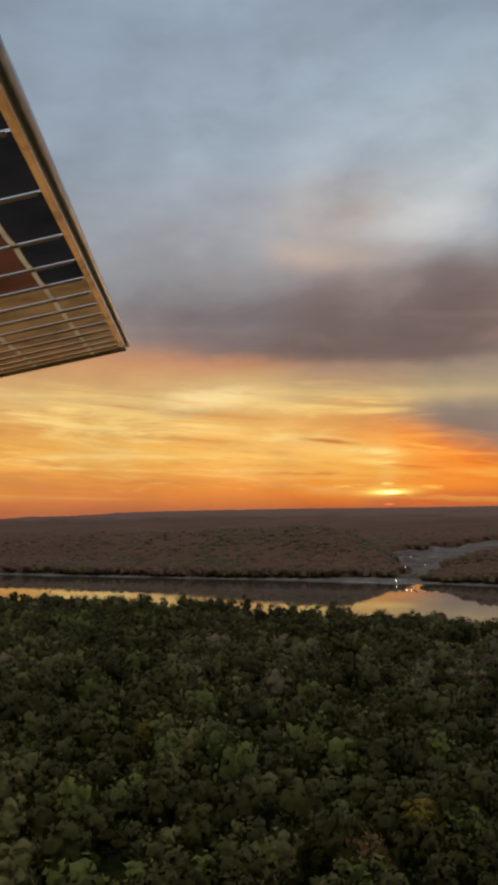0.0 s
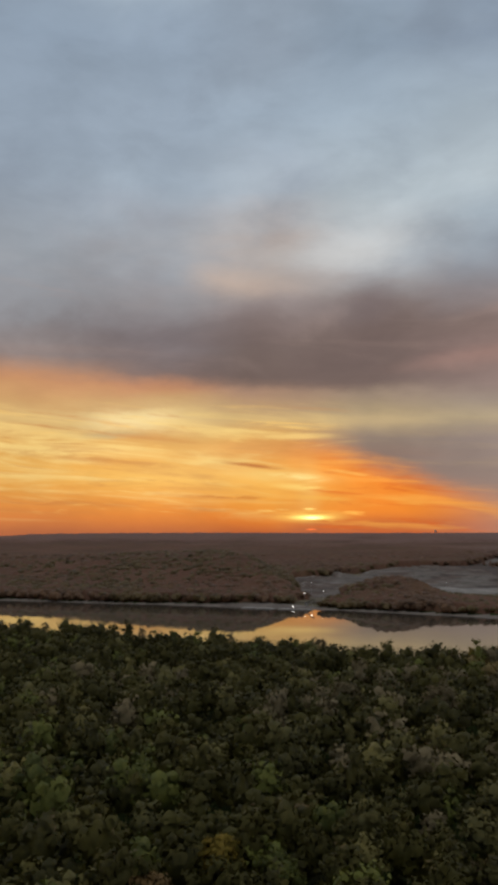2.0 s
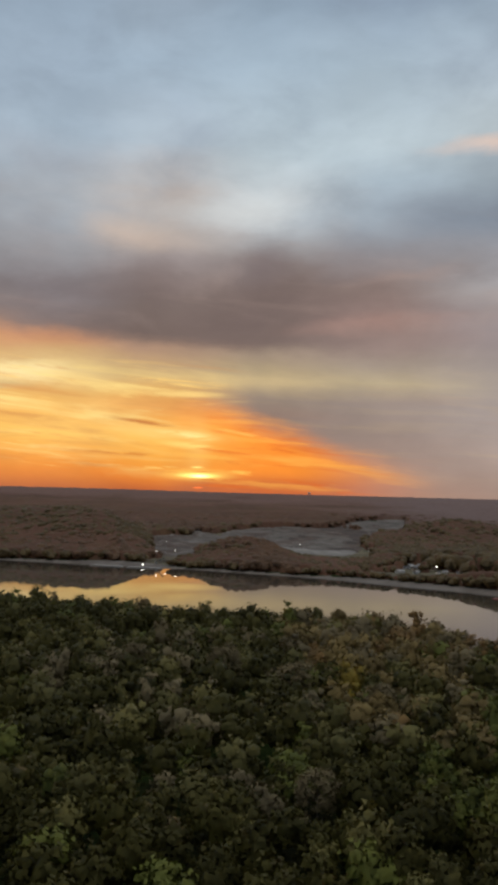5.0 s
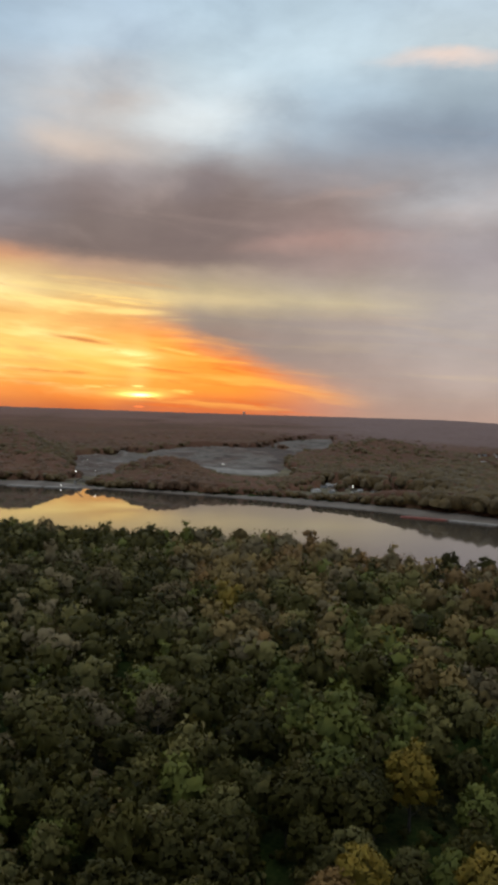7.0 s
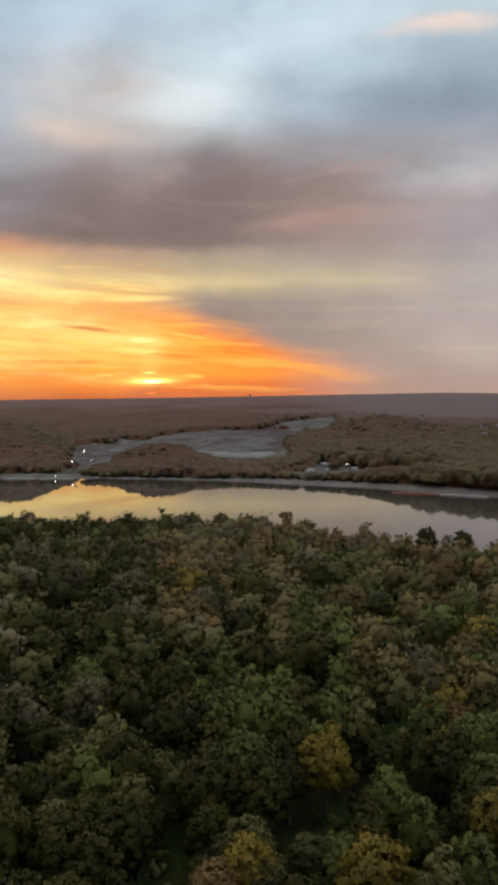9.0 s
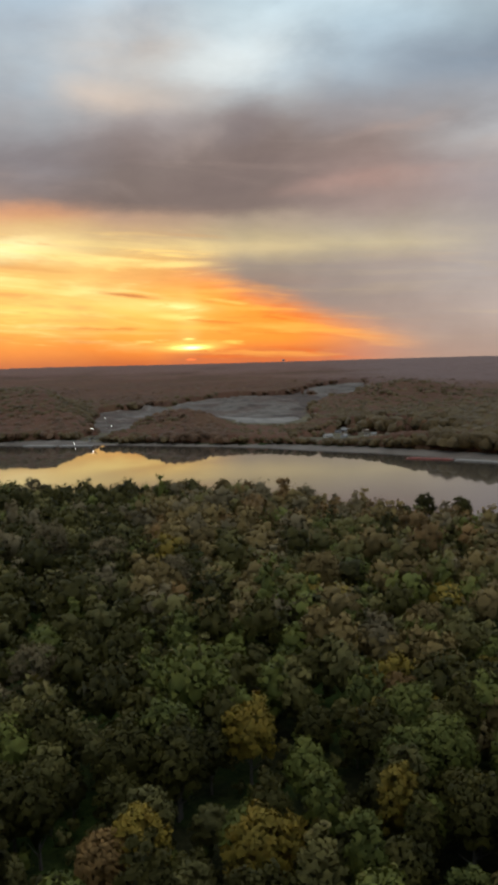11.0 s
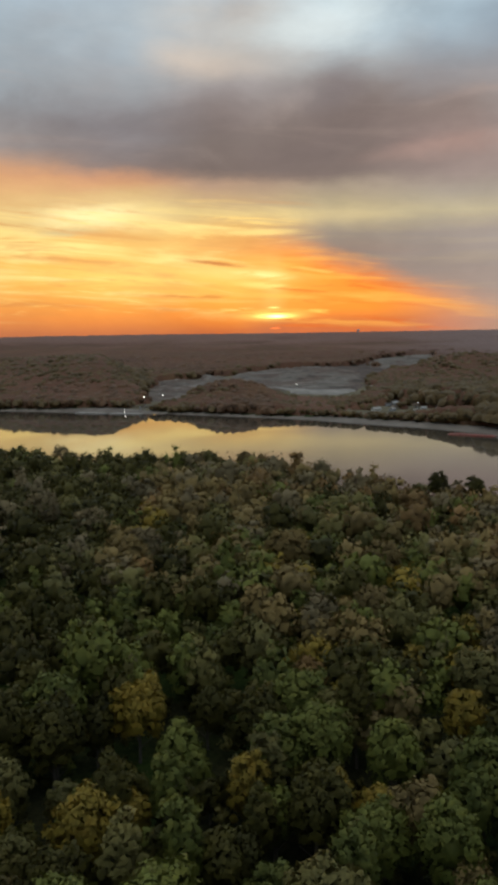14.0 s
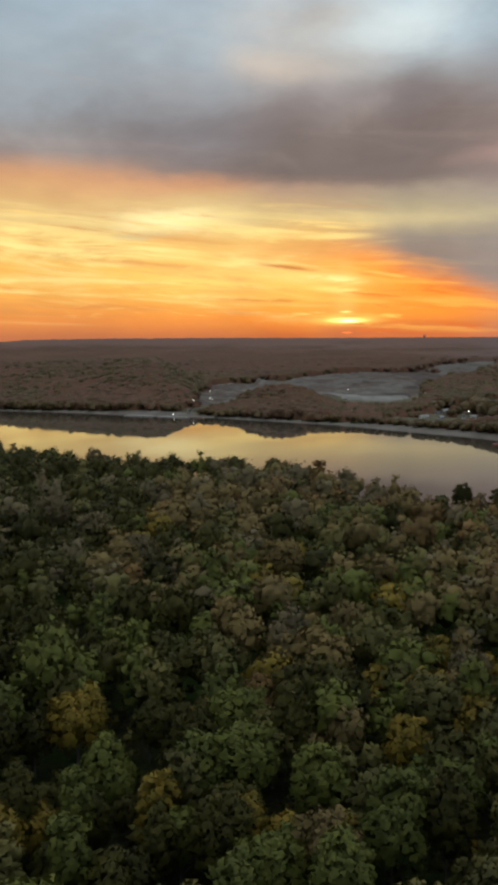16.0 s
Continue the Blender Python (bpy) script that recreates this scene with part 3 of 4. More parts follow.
def crown_arrays(seed, spread, height, base, clumps, sprays, leaf, heart=0.62, lift=0.0, sub=1):
    """A crown: clumps of leaf sprays set unevenly over a dome round a dark heart."""
    rng = np.random.default_rng(seed)
    vs, tris, nrm, off = [], [], [], 0
    half = (height - base) / 2
    mid_ = np.array([*rng.normal(0, 0.4, 2), base + half])

    def put_in(v, t, n):
        nonlocal off
        vs.append(v)
        tris.append(t + off)
        nrm.append(n / (np.linalg.norm(n, axis=1)[:, None] + 1e-9))
        off += len(v)

    if heart:
        hv, hq = clump(rng, 1, mid_, np.array([spread * heart, spread * heart, half * heart * 1.1]), 0.15)
        put_in(hv, hq, hv - mid_)
    a0, b0 = rng.uniform(0, 6.28, 2)
    size = 2.05 / math.sqrt(clumps)
    for k in range(clumps):
        z = 1 - 1.55 * (k + 0.5) / clumps
        a = k * 2.39996 + rng.uniform(-0.35, 0.35)
        w = math.sqrt(max(0.0, 1 - z * z))
        d = np.array([w * math.cos(a), w * math.sin(a), z])
        swell = 0.84 + 0.14 * math.sin(2 * a + a0) * w + 0.09 * math.sin(3 * a + b0) + rng.uniform(-0.12, 0.12)
        c = mid_ + d * np.array([spread, spread, half]) * swell
        r = spread * size * rng.uniform(0.65, 1.2)
        lv, lq = clump(rng, 1, c, np.array([r, r, r * 0.85]) * 0.5, 0.2)
        if sub:
            put_in(lv, lq, 0.35 * (lv - c) / r + 1.25 * d + np.array([0, 0, lift]))
        n = rng.normal(0, 1, (sprays, 3))
        n[:, 2] = np.abs(n[:, 2]) * np.where(rng.uniform(0, 1, sprays) < 0.25, -0.6, 1.0)
        n /= np.linalg.norm(n, axis=1)[:, None]
        p = c + n * r * rng.uniform(0.45, 1.15, (sprays, 1)) * (1, 1, 0.85)
        face = n + rng.normal(0, 0.42, (sprays, 3))
        face /= np.linalg.norm(face, axis=1)[:, None]
        u = np.cross(face, rng.normal(0, 1, (sprays, 3)))
        u /= np.linalg.norm(u, axis=1)[:, None] + 1e-9
        v = np.cross(face, u)
        g = leaf * rng.uniform(0.6, 1.3, (sprays, 1))
        put_in(np.stack([p + u * g, p + (v * 0.87 - u * 0.5) * g, p - (v * 0.87 + u * 0.5) * g], 1).reshape(-1, 3), np.arange(3 * sprays).reshape(-1, 3),
               np.repeat(0.28 * n + 1.2 * d + 0.25 * face + np.array([0, 0, lift]), 3, axis=0))
    return np.concatenate(vs), np.concatenate(tris), np.concatenate(nrm)


def arrays_mesh(name, verts, tris, quads, mats, tint=None, index=None, normals=None):
    me = bpy.data.meshes.new(name)
    nt, nq = len(tris), len(quads)
    me.vertices.add(len(verts))
    me.vertices.foreach_set("co", np.asarray(verts, np.float32).ravel())
    loops = np.concatenate([np.ravel(tris), np.ravel(quads)]).astype(np.int32)
    me.loops.add(len(loops))
    me.loops.foreach_set("vertex_index", loops)
    me.polygons.add(nt + nq)
    start = np.concatenate([np.arange(nt) * 3, nt * 3 + np.arange(nq) * 4]).astype(np.int32)
    me.polygons.foreach_set("loop_start", start)
    for mt in mats:
        me.materials.append(mt)
    if index is not None:
        me.polygons.foreach_set("material_index", np.asarray(index, np.int32))
    me.polygons.foreach_set("use_smooth", np.ones(nt + nq, bool))
    if tint is not None:
        at = me.attributes.new("tint", "FLOAT", "POINT")
        at.data.foreach_set("value", np.asarray(tint, np.float32))
    me.update(calc_edges=True)
    if normals is not None:
        at = me.attributes.new("custom_normal", "FLOAT_VECTOR", "POINT")
        at.data.foreach_set("vector", np.asarray(normals, np.float32).ravel())
    return me


def tube(bm, a, b, ra, rb, sides=6):
    """A tapered limb from a to b."""
    a, b = Vector(a), Vector(b)
    m = Matrix.Translation((a + b) / 2) @ (b - a).to_track_quat("Z", "Y").to_matrix().to_4x4()
    bmesh.ops.create_cone(bm, cap_ends=True, segments=sides, radius1=ra, radius2=rb, depth=(b - a).length, matrix=m)


def trunk_mesh(seed, spread, height, base):
    rng = random.Random(seed)
    bm = bmesh.new()
    tube(bm, (0, 0, -0.6), (0.1, 0, base), 0.42, 0.32, 8)
    tube(bm, (0.1, 0, base), (0, 0.2, height * 0.8), 0.32, 0.1, 7)
    for k in range(7):
        a, h = k * 2.4, base * 0.8 + (height * 0.6 - base * 0.8) * k / 6
        w = spread * rng.uniform(0.5, 0.75)
        tube(bm, (0, 0, h), (w * math.cos(a), w * math.sin(a), h + height * rng.uniform(0.12, 0.24)), 0.17, 0.05, 5)
    me = bpy.data.meshes.new("trunk")
    bm.to_mesh(me)
    bm.free()
    me.materials.append(BARK)
    return me


FORMS = {  # spread, height, foot of the crown, clumps
    "broad": (6.5, 20.0, 4.5, 38),
    "round": (5.4, 18.5, 3.5, 32),
    "tall": (3.9, 22.0, 3.0, 28),
    "small": (3.9, 13.0, 2.0, 22),
}
TREES = {}


def tree_model(species, form, variant):
    """A tree standing at the origin: trunk with limbs, and crown."""
    key = (species, form, variant)
    if key not in TREES:
        spread, height, base, lobes = FORMS[form]
        seed = len(TREES) * 7 + 11
        bare = species == "bare"
        v, t, n = crown_arrays(seed, spread, height, base, lobes + 12, 72, 0.38 if bare else 0.48, 0.0 if bare else 0.66, 0.0, 0 if bare else 1)
        TREES[key] = (trunk_mesh(seed, spread, height, base), arrays_mesh("crown", v, t, NO_QUADS, [LEAF[species]], normals=n))
    return TREES[key]


LABELS = {
    "green": "leafy green broadleaf tree in dense flood-plain woods",
    "deep": "dark green broadleaf tree in dense flood-plain woods",
    "olive": "olive green broadleaf tree beginning to turn",
    "yellow": "broadleaf tree with yellow autumn leaves in the crown",
    "tan": "rounded tree with tan-brown autumn foliage",
    "russet": "broadleaf tree with russet brown autumn leaves",
    "bare": "nearly leafless grey-brown tree in the woods",
}


def plant(species, form, variant, x, y, scale=1.0, turn=0.0, group="flood-plain trees"):
    trunk, crown = tree_model(species, form, variant)
    ob = new("tree")
    ob.empty_display_size = 0.5
    ob.matrix_world = pose(x, y, float(land(x, y)), 0, 0, turn) @ Matrix.Scale(scale, 4)
    for nm, me in (("trunk", trunk), ("crown", crown)):
        part_ob = new(nm, me)
        part_ob.parent = ob
    return tagged(ob, LABELS[species], "tree", group)


# trees that stand out from the rest: x, y, species, form, size
MARKED = [
    (236, 205, "yellow", "broad", 1.02), (280, 284, "tan", "round", 1.05), (288, 221, "russet", "round", 0.95), (325, 281, "tan", "broad", 0.95), (306, 358, "tan", "broad", 1.2),
    (345, 339, "tan", "round", 1.15), (192, 158, "russet", "round", 0.9), (240, 376, "bare", "broad", 1.2), (261, 161, "yellow", "tall", 0.95), (266, 168, "olive", "tall", 0.98),
    (280, 157, "yellow", "small", 1.3), (281, 178, "green", "broad", 1.1), (177, 276, "bare", "broad", 1.0), (201, 161, "yellow", "round", 1.0), (160, 194, "olive", "small", 1.3),
    (212, 424, "bare", "broad", 1.25), (182, 465, "bare", "broad", 1.3), (234, 363, "tan", "broad", 1.1), (337, 207, "olive", "broad", 1.05), (325, 190, "yellow", "round", 0.95),
    (354, 232, "bare", "round", 1.0), (52, 268, "yellow", "round", 1.0), (30, 243, "russet", "round", 1.0), (136, 488, "bare", "broad", 1.2), (-46, 375, "yellow", "round", 0.95),
]
BANK = [
    (448, 549, "deep", "round", 1.35), (468, 530, "deep", "round", 1.3), (456, 530, "bare", "tall", 1.05), (436, 556, "deep", "small", 1.2), (168, 765, "bare", "broad", 1.25),
    (178, 757, "bare", "round", 1.1), (243, 705, "bare", "round", 1.0), (273, 712, "bare", "round", 1.1), (300, 708, "tan", "broad", 1.1), (330, 700, "tan", "broad", 1.15),
    (355, 668, "tan", "round", 1.05), (385, 628, "bare", "round", 1.0), (398, 602, "bare", "tall", 0.95), (410, 580, "tan", "small", 1.2), (482, 505, "deep", "small", 1.2),
    (90, 783, "bare", "tall", 1.1), (74, 792, "bare", "tall", 1.15), (40, 806, "tan", "round", 1.0), (8, 830, "bare", "tall", 1.0), (-20, 846, "bare", "round", 1.0),
    (210, 728, "tan", "small", 1.1), (130, 770, "tan", "small", 1.2), (-60, 868, "bare", "tall", 1.0), (-90, 884, "bare", "tall", 1.05), (-120, 896, "tan", "round", 0.95),
]
rng = np.random.default_rng(4)
for i, (x, y, sp, form, size) in enumerate(MARKED):
    plant(sp, form, i % 2, x, y, size * 1.18, rng.uniform(0, 360))
for i, (x, y, sp, form, size) in enumerate(BANK):
    plant(sp, form, i % 2, x, y, size, rng.uniform(0, 360), "river-bank trees")


def scatter(spacing, x0, x1, y0, y1, seed, jitter=0.42):
    """A shaken grid of places."""
    r = np.random.default_rng(seed)
    gx, gy = np.meshgrid(np.arange(x0, x1, spacing), np.arange(y0, y1, spacing * 0.87))
    gx = gx + (np.arange(gx.shape[0]) % 2)[:, None] * spacing / 2
    gx = gx + r.uniform(-jitter, jitter, gx.shape) * spacing
    gy = gy + r.uniform(-jitter, jitter, gy.shape) * spacing
    return gx.ravel(), gy.ravel()


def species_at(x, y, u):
    """The kind of tree at a place: autumn brown in drifts, green elsewhere, darker kinds standing for dimmer ground."""
    # Near and low-x trees lean dark, mid-distance ones pale, imitating dimness and haze.
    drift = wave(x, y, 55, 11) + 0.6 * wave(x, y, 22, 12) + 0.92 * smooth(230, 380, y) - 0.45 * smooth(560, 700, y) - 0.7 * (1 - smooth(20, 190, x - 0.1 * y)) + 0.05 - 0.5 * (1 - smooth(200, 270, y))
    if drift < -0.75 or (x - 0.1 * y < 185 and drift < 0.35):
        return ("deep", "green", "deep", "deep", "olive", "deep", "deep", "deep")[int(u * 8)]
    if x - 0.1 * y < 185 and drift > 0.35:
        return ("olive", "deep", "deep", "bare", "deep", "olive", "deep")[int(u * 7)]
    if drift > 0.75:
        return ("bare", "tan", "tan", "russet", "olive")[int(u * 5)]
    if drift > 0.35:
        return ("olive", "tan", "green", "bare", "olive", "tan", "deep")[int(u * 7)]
    # Lighter kinds at high x, to make that side look brighter lit.
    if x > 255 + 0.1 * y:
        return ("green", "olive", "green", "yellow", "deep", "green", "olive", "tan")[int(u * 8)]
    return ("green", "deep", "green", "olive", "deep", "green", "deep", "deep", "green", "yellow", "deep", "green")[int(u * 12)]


def wood_places():
    x, y = scatter(12.4, -420, 760, 80, 1010, 21, 0.52)
    g = before_near_bank(x, y)
    keep = (g > 9) & (x > -0.31 * y - 15) & (x < np.maximum(142 + 0.68 * y, 298 + 0.37 * y))
    for mx, my, mr in MEADOWS:
        keep &= np.hypot(x - mx, (y - my) * 0.8) > mr
    for mx, my, _, form, size in MARKED:
        keep &= np.hypot(x - mx, y - my) > FORMS[form][0] * size * 1.25
    return x[keep], y[keep]


wx, wy = wood_places()
order = np.argsort(np.hypot(wx - 235, (wy - 110) * 1.1))
NEAREST = 180
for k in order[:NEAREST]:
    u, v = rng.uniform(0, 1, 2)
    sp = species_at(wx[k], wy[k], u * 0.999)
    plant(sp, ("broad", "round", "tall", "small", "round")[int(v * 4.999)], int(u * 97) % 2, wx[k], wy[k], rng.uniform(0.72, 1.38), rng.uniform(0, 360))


def build_wood():
    """The rest of the flood-plain wood, as one mass of trees of seven colours."""
    kinds = list(SPECIES)
    stock = {}
    for form, (spread, height, base, lobes) in FORMS.items():
        for var in range(4):
            stock[form, var, 0] = crown_arrays(900 + var * 13 + len(form), spread, height, base, 20, 58, 0.66)
            stock[form, var, 1] = crown_arrays(700 + var * 13 + len(form), spread, height, base, 13, 36, 0.84, 0.66, 0.15)
            stock[form, var, 2] = crown_arrays(500 + var * 13 + len(form), spread, height, base, 8, 20, 1.0, 0.7, 0.3)
            stock[form, var, 3] = crown_arrays(300 + var * 13 + len(form), spread, height * 0.9, base, 6, 10, 0.9)
    vs, tr, nn, tint, it, off = [], [], [], [], [], 0
    r = np.random.default_rng(9)
    names = list(FORMS)

    def grow_tree(x, y, sp, form, grade, s):
        nonlocal off
        v, t, n = stock[form, int(r.integers(4)), grade]
        a = r.uniform(0, 6.28)
        ca, sa = math.cos(a) * s, math.sin(a) * s
        w = np.empty_like(v)
        w[:, 0] = x + ca * v[:, 0] - sa * v[:, 1]
        w[:, 1] = y + sa * v[:, 0] + ca * v[:, 1]
        w[:, 2] = float(land(x, y)) + v[:, 2] * s * r.uniform(0.82, 1.2)
        vs.append(w)
        nn.append(np.stack([(ca * n[:, 0] - sa * n[:, 1]) / s, (sa * n[:, 0] + ca * n[:, 1]) / s, n[:, 2]], 1))
        tr.append(t + off)
        tint.append(np.full(len(v), r.uniform(0, 1)))
        it.append(np.full(len(t), sp))
        off += len(v)

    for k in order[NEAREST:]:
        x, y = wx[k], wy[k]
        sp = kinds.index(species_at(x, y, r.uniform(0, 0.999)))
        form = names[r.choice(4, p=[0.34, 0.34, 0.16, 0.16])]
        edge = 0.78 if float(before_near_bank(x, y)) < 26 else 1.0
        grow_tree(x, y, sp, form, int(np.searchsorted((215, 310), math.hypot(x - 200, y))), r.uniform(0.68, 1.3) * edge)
    # the same wood under and behind the flight line, never seen close
    bx, by = scatter(13.5, -110, 400, -130, 82, 41)
    for x, y in zip(bx, by):
        grow_tree(x, y, kinds.index(species_at(x, y, r.uniform(0, 0.999))), names[int(r.integers(4))], 2, r.uniform(0.8, 1.3))
    # undergrowth that fills the gaps
    ux, uy = scatter(9.5, -160, 420, 85, 300, 33)
    inside_ = (ux > -0.31 * uy - 10) & (ux < np.maximum(142 + 0.68 * uy, 298 + 0.37 * uy))
    for mx, my, mr in MEADOWS:
        inside_ &= np.hypot(ux - mx, (uy - my) * 0.8) > mr
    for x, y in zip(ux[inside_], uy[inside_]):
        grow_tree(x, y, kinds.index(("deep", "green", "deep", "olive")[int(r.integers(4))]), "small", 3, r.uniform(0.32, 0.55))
    me = arrays_mesh("woodland", np.concatenate(vs), np.concatenate(tr), NO_QUADS, [WOOD_LEAF[k] for k in kinds], np.concatenate(tint), np.concatenate(it), np.concatenate(nn))
    return tagged(new("woodland", me), "dense flood-plain woods in green and autumn brown", "woods", kind="stuff")


build_wood()


HOUSES = [  # x, y, width, depth, eaves, turn, walls, roof
    (577, 1151, 15, 8, 3.2, 20, "white", "pale"), (614, 1212, 11, 7, 3.0, -15, "grey", "dark"), (631, 1238, 14, 8, 3.4, 35, "white", "pale"), (617, 1187, 12, 8, 4.6, 10, "tan", "dark"),
    (639, 1229, 10, 7, 3.0, -30, "white", "pale"), (657, 1256, 13, 8, 3.2, 25, "white", "pale"), (673, 1268, 16, 8, 4.2, 5, "white", "pale"), (599, 1143, 11, 7, 3.0, 40, "grey", "pale"),
    (653, 1201, 12, 8, 3.2, 12, "tan", "brown"), (633, 1142, 9, 6, 3.0, 50, "white", "dark"), (647, 1150, 9, 6, 3.0, -8, "white", "pale"), (671, 1149, 12, 7, 3.0, 22, "grey", "brown"),
    (839, 1388, 9, 8, 7.5, 15, "white", "pale"), (794, 1221, 15, 8, 3.4, -20, "white", "pale"), (732, 1373, 16, 8, 3.4, 12, "grey", "pale"), (683, 1536, 14, 8, 3.6, 0, "white", "pale"),
]
VILLAGE = [(1284, 1849), (1284, 1823), (1253, 1741), (1304, 1792), (1073, 1473), (1267, 1718), (1131, 1503), (1201, 1646), (1123, 1575), (1330, 1850), (1236, 1790)]
LAMPS = [(279, 1477, 28.0), (280, 1366, 21.0), (250, 1369, 19.0), (220, 1289, 4.0), (531, 1511, 25.0), (651, 1185, 14.0)]  # x, y, height of the head
CLEARED = [(h[0], h[1], 110 if h[0] > 675 else 60) for h in HOUSES] + [(p[0], p[1], 120) for p in VILLAGE] + [(p[0], p[1], 60) for p in LAMPS]


def open_land(x, y):
    """Where no far wood stands: beach, quarry, road, clearing with houses."""
    bare_ = past_far_bank(x, y) < beach_width(x, y) + 2
    bare_ |= quarried(x, y) | inside(x + 9, y, PIT) | inside(x - 9, y, PIT)
    # felled and scrubby ground before the pits, but not on the knoll
    knoll = hump(x, y, 395, 1380, 95, 75) > 0.42
    for k in (25, 50, 75, 100, 130, 160):
        bare_ |= inside(x + 0.22 * k, y + k, PIT) & ~knoll & (y > 1345)
    road_x = np.interp(y, [1322, 1334, 1362, 1400, 1500, 1600], [240, 258, 291, 305, 326, 326])
    bare_ |= (np.abs(x - road_x) < np.interp(y, [1290, 1334, 1380, 1600], [30, 26, 11, 12])) & (y > 1300) & (y < 1600)
    bare_ |= (np.abs(x - 299 - 0.07 * (y - 1500)) < 27 + 14 * wave(x, y, 38, 3)) & (y > 1345) & (y < 1730)
    bare_ |= inside(x, y, TOWN) & ((wave(x, y, 9, 5) < 0.3) | (y < 1150 - 0.4 * (x - 600)))
    for hx, hy, front in CLEARED:
        bare_ |= (np.abs(x - hx - (y - hy) * 0.45) < 11) & (y < hy + 9) & (y > hy - front)
    return bare_


build_ground()


def build_far_woods():
    """Woods on the far bank and the hills: lobed trees, then single crowns that stand out of the closed canopy."""
    vs, tr, nn, idx, off = [], [], [], [], 0
    r = np.random.default_rng(15)
    stock = [crown_arrays(60 + k, 8.4, 13.0, 1.0, 2, 1, 0.6, 0.98, 3.2) for k in range(6)]
    single = [crown_arrays(80 + k, 7.0, 13.5, 2.0, 2, 1, 0.6, 0.92, 3.0) for k in range(6)]
    for spacing, near, far_r, rx, rz in ((12.4, 900, 1720, 0, 0), (18.0, 1720, 2050, 0, 0), (25.0, 2050, 2500, 1.2, 1), (42.0, 3900, 4780, 1.6, 0.7)):
        x, y = scatter(spacing, -1500, 3400, 300, 4700, int(spacing))
        rad, azm = np.hypot(x - 140, y + 10), np.degrees(np.arctan2(x - 140, y + 10))
        f = past_far_bank(x, y)
        keep = (rad > near) & (rad < far_r) & (azm > -21) & (azm < 36) & ~open_land(x, y)
        x, y, f = x[keep], y[keep], f[keep]
        z = land(x, y)
        for px, py, pz, ff in zip(x, y, z, f):
            # Browner, slightly paler crowns take over with distance, imitating haze.
            brown = 0.02 + 0.45 * (px < 450) + 0.3 * wave(px, py, 160, 13) + 0.2 * wave(px, py, 45, 14) + 0.6 * min(1.0, max(0.0, (ff - 500) / 600))
            a, s = r.uniform(0, 6.28), r.uniform(0.88, 1.12)
            s *= float(tree_height(px, py)) / 13.0
            if rx:
                v, t, n = single[int(r.integers(6))]
                v = v * np.array([rx * s, rx * s, rz * s * r.uniform(0.7, 0.95)])
            else:
                v, t, n = stock[int(r.integers(6))]
                v = v * np.array([s, s, s * r.uniform(0.84, 1.02)])
            ca, sa = math.cos(a), math.sin(a)
            nn.append(np.stack([ca * n[:, 0] - sa * n[:, 1], sa * n[:, 0] + ca * n[:, 1], n[:, 2]], 1))
            w = np.stack([px + ca * v[:, 0] - sa * v[:, 1], py + sa * v[:, 0] + ca * v[:, 1], pz + v[:, 2]], 1)
            vs.append(w)
            tr.append(t + off)
            idx.append(np.full(len(t), int(brown + r.uniform(-0.12, 0.12) > 0.45)))
            off += len(v)
    me = arrays_mesh("far_woods", np.concatenate(vs), np.concatenate(tr), NO_QUADS, [FAR_LEAF, FAR_BROWN], None, np.concatenate(idx), np.concatenate(nn))
    return tagged(new("far_woods", me), "autumn woods over the far bank and hills", "woods", kind="stuff")


def build_canopy():
    """The closed canopy of the farther hills: a bumpy sheet a tree's height above the ground, with sides that reach down."""
    az = np.arange(-21, 36, 0.2)
    rr = np.concatenate([np.arange(900, 2500, 8.0), np.geomspace(2510, 4800, 75)])
    a, rad = np.meshgrid(np.radians(az), rr)
    rj = np.random.default_rng(3)
    x = 140 + rad * np.sin(a) + rj.uniform(-2, 2, a.shape)
    y = -10 + rad * np.cos(a) + rj.uniform(-3, 3, a.shape)
    cover = ~(open_land(x, y) | (past_far_bank(x, y) < beach_width(x, y) + 12))
    z = land(x, y) + np.where(cover, tree_height(x, y) - np.where(rad < 1700, 1.3, 1.8) + 1.2 * wave(x, y, 9, 1) + 1.5 * wave(x, y, 24, 4) + rj.uniform(-1.0, 1.0, a.shape), -3.0)
    nr, na = x.shape
    verts = np.stack([x, y, z], -1).reshape(-1, 3)
    i, j = np.meshgrid(np.arange(nr - 1), np.arange(na - 1), indexing="ij")
    quads = np.stack([i * na + j, (i + 1) * na + j, (i + 1) * na + j + 1, i * na + j + 1], -1).reshape(-1, 4)[:, ::-1]
    any_ = cover.reshape(-1)[quads].any(1)
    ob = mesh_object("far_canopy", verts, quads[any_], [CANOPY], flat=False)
    return tagged(ob, "closed autumn forest canopy on the far hills", "woods", kind="stuff")


build_canopy()
build_far_woods()


# ---------------------------------------------------------------- small works on the far bank
def part(name, bm, mat_, parent, label="", m=None):
    """A bmesh as one mesh object under a thing."""
    me = bpy.data.meshes.new(name)
    bm.to_mesh(me)
    bm.free()
    me.materials.append(mat_)
    ob = new(name, me)
    ob.parent = parent
    if m is not None:
        ob.matrix_basis = m
    return tagged(ob, label) if label else ob


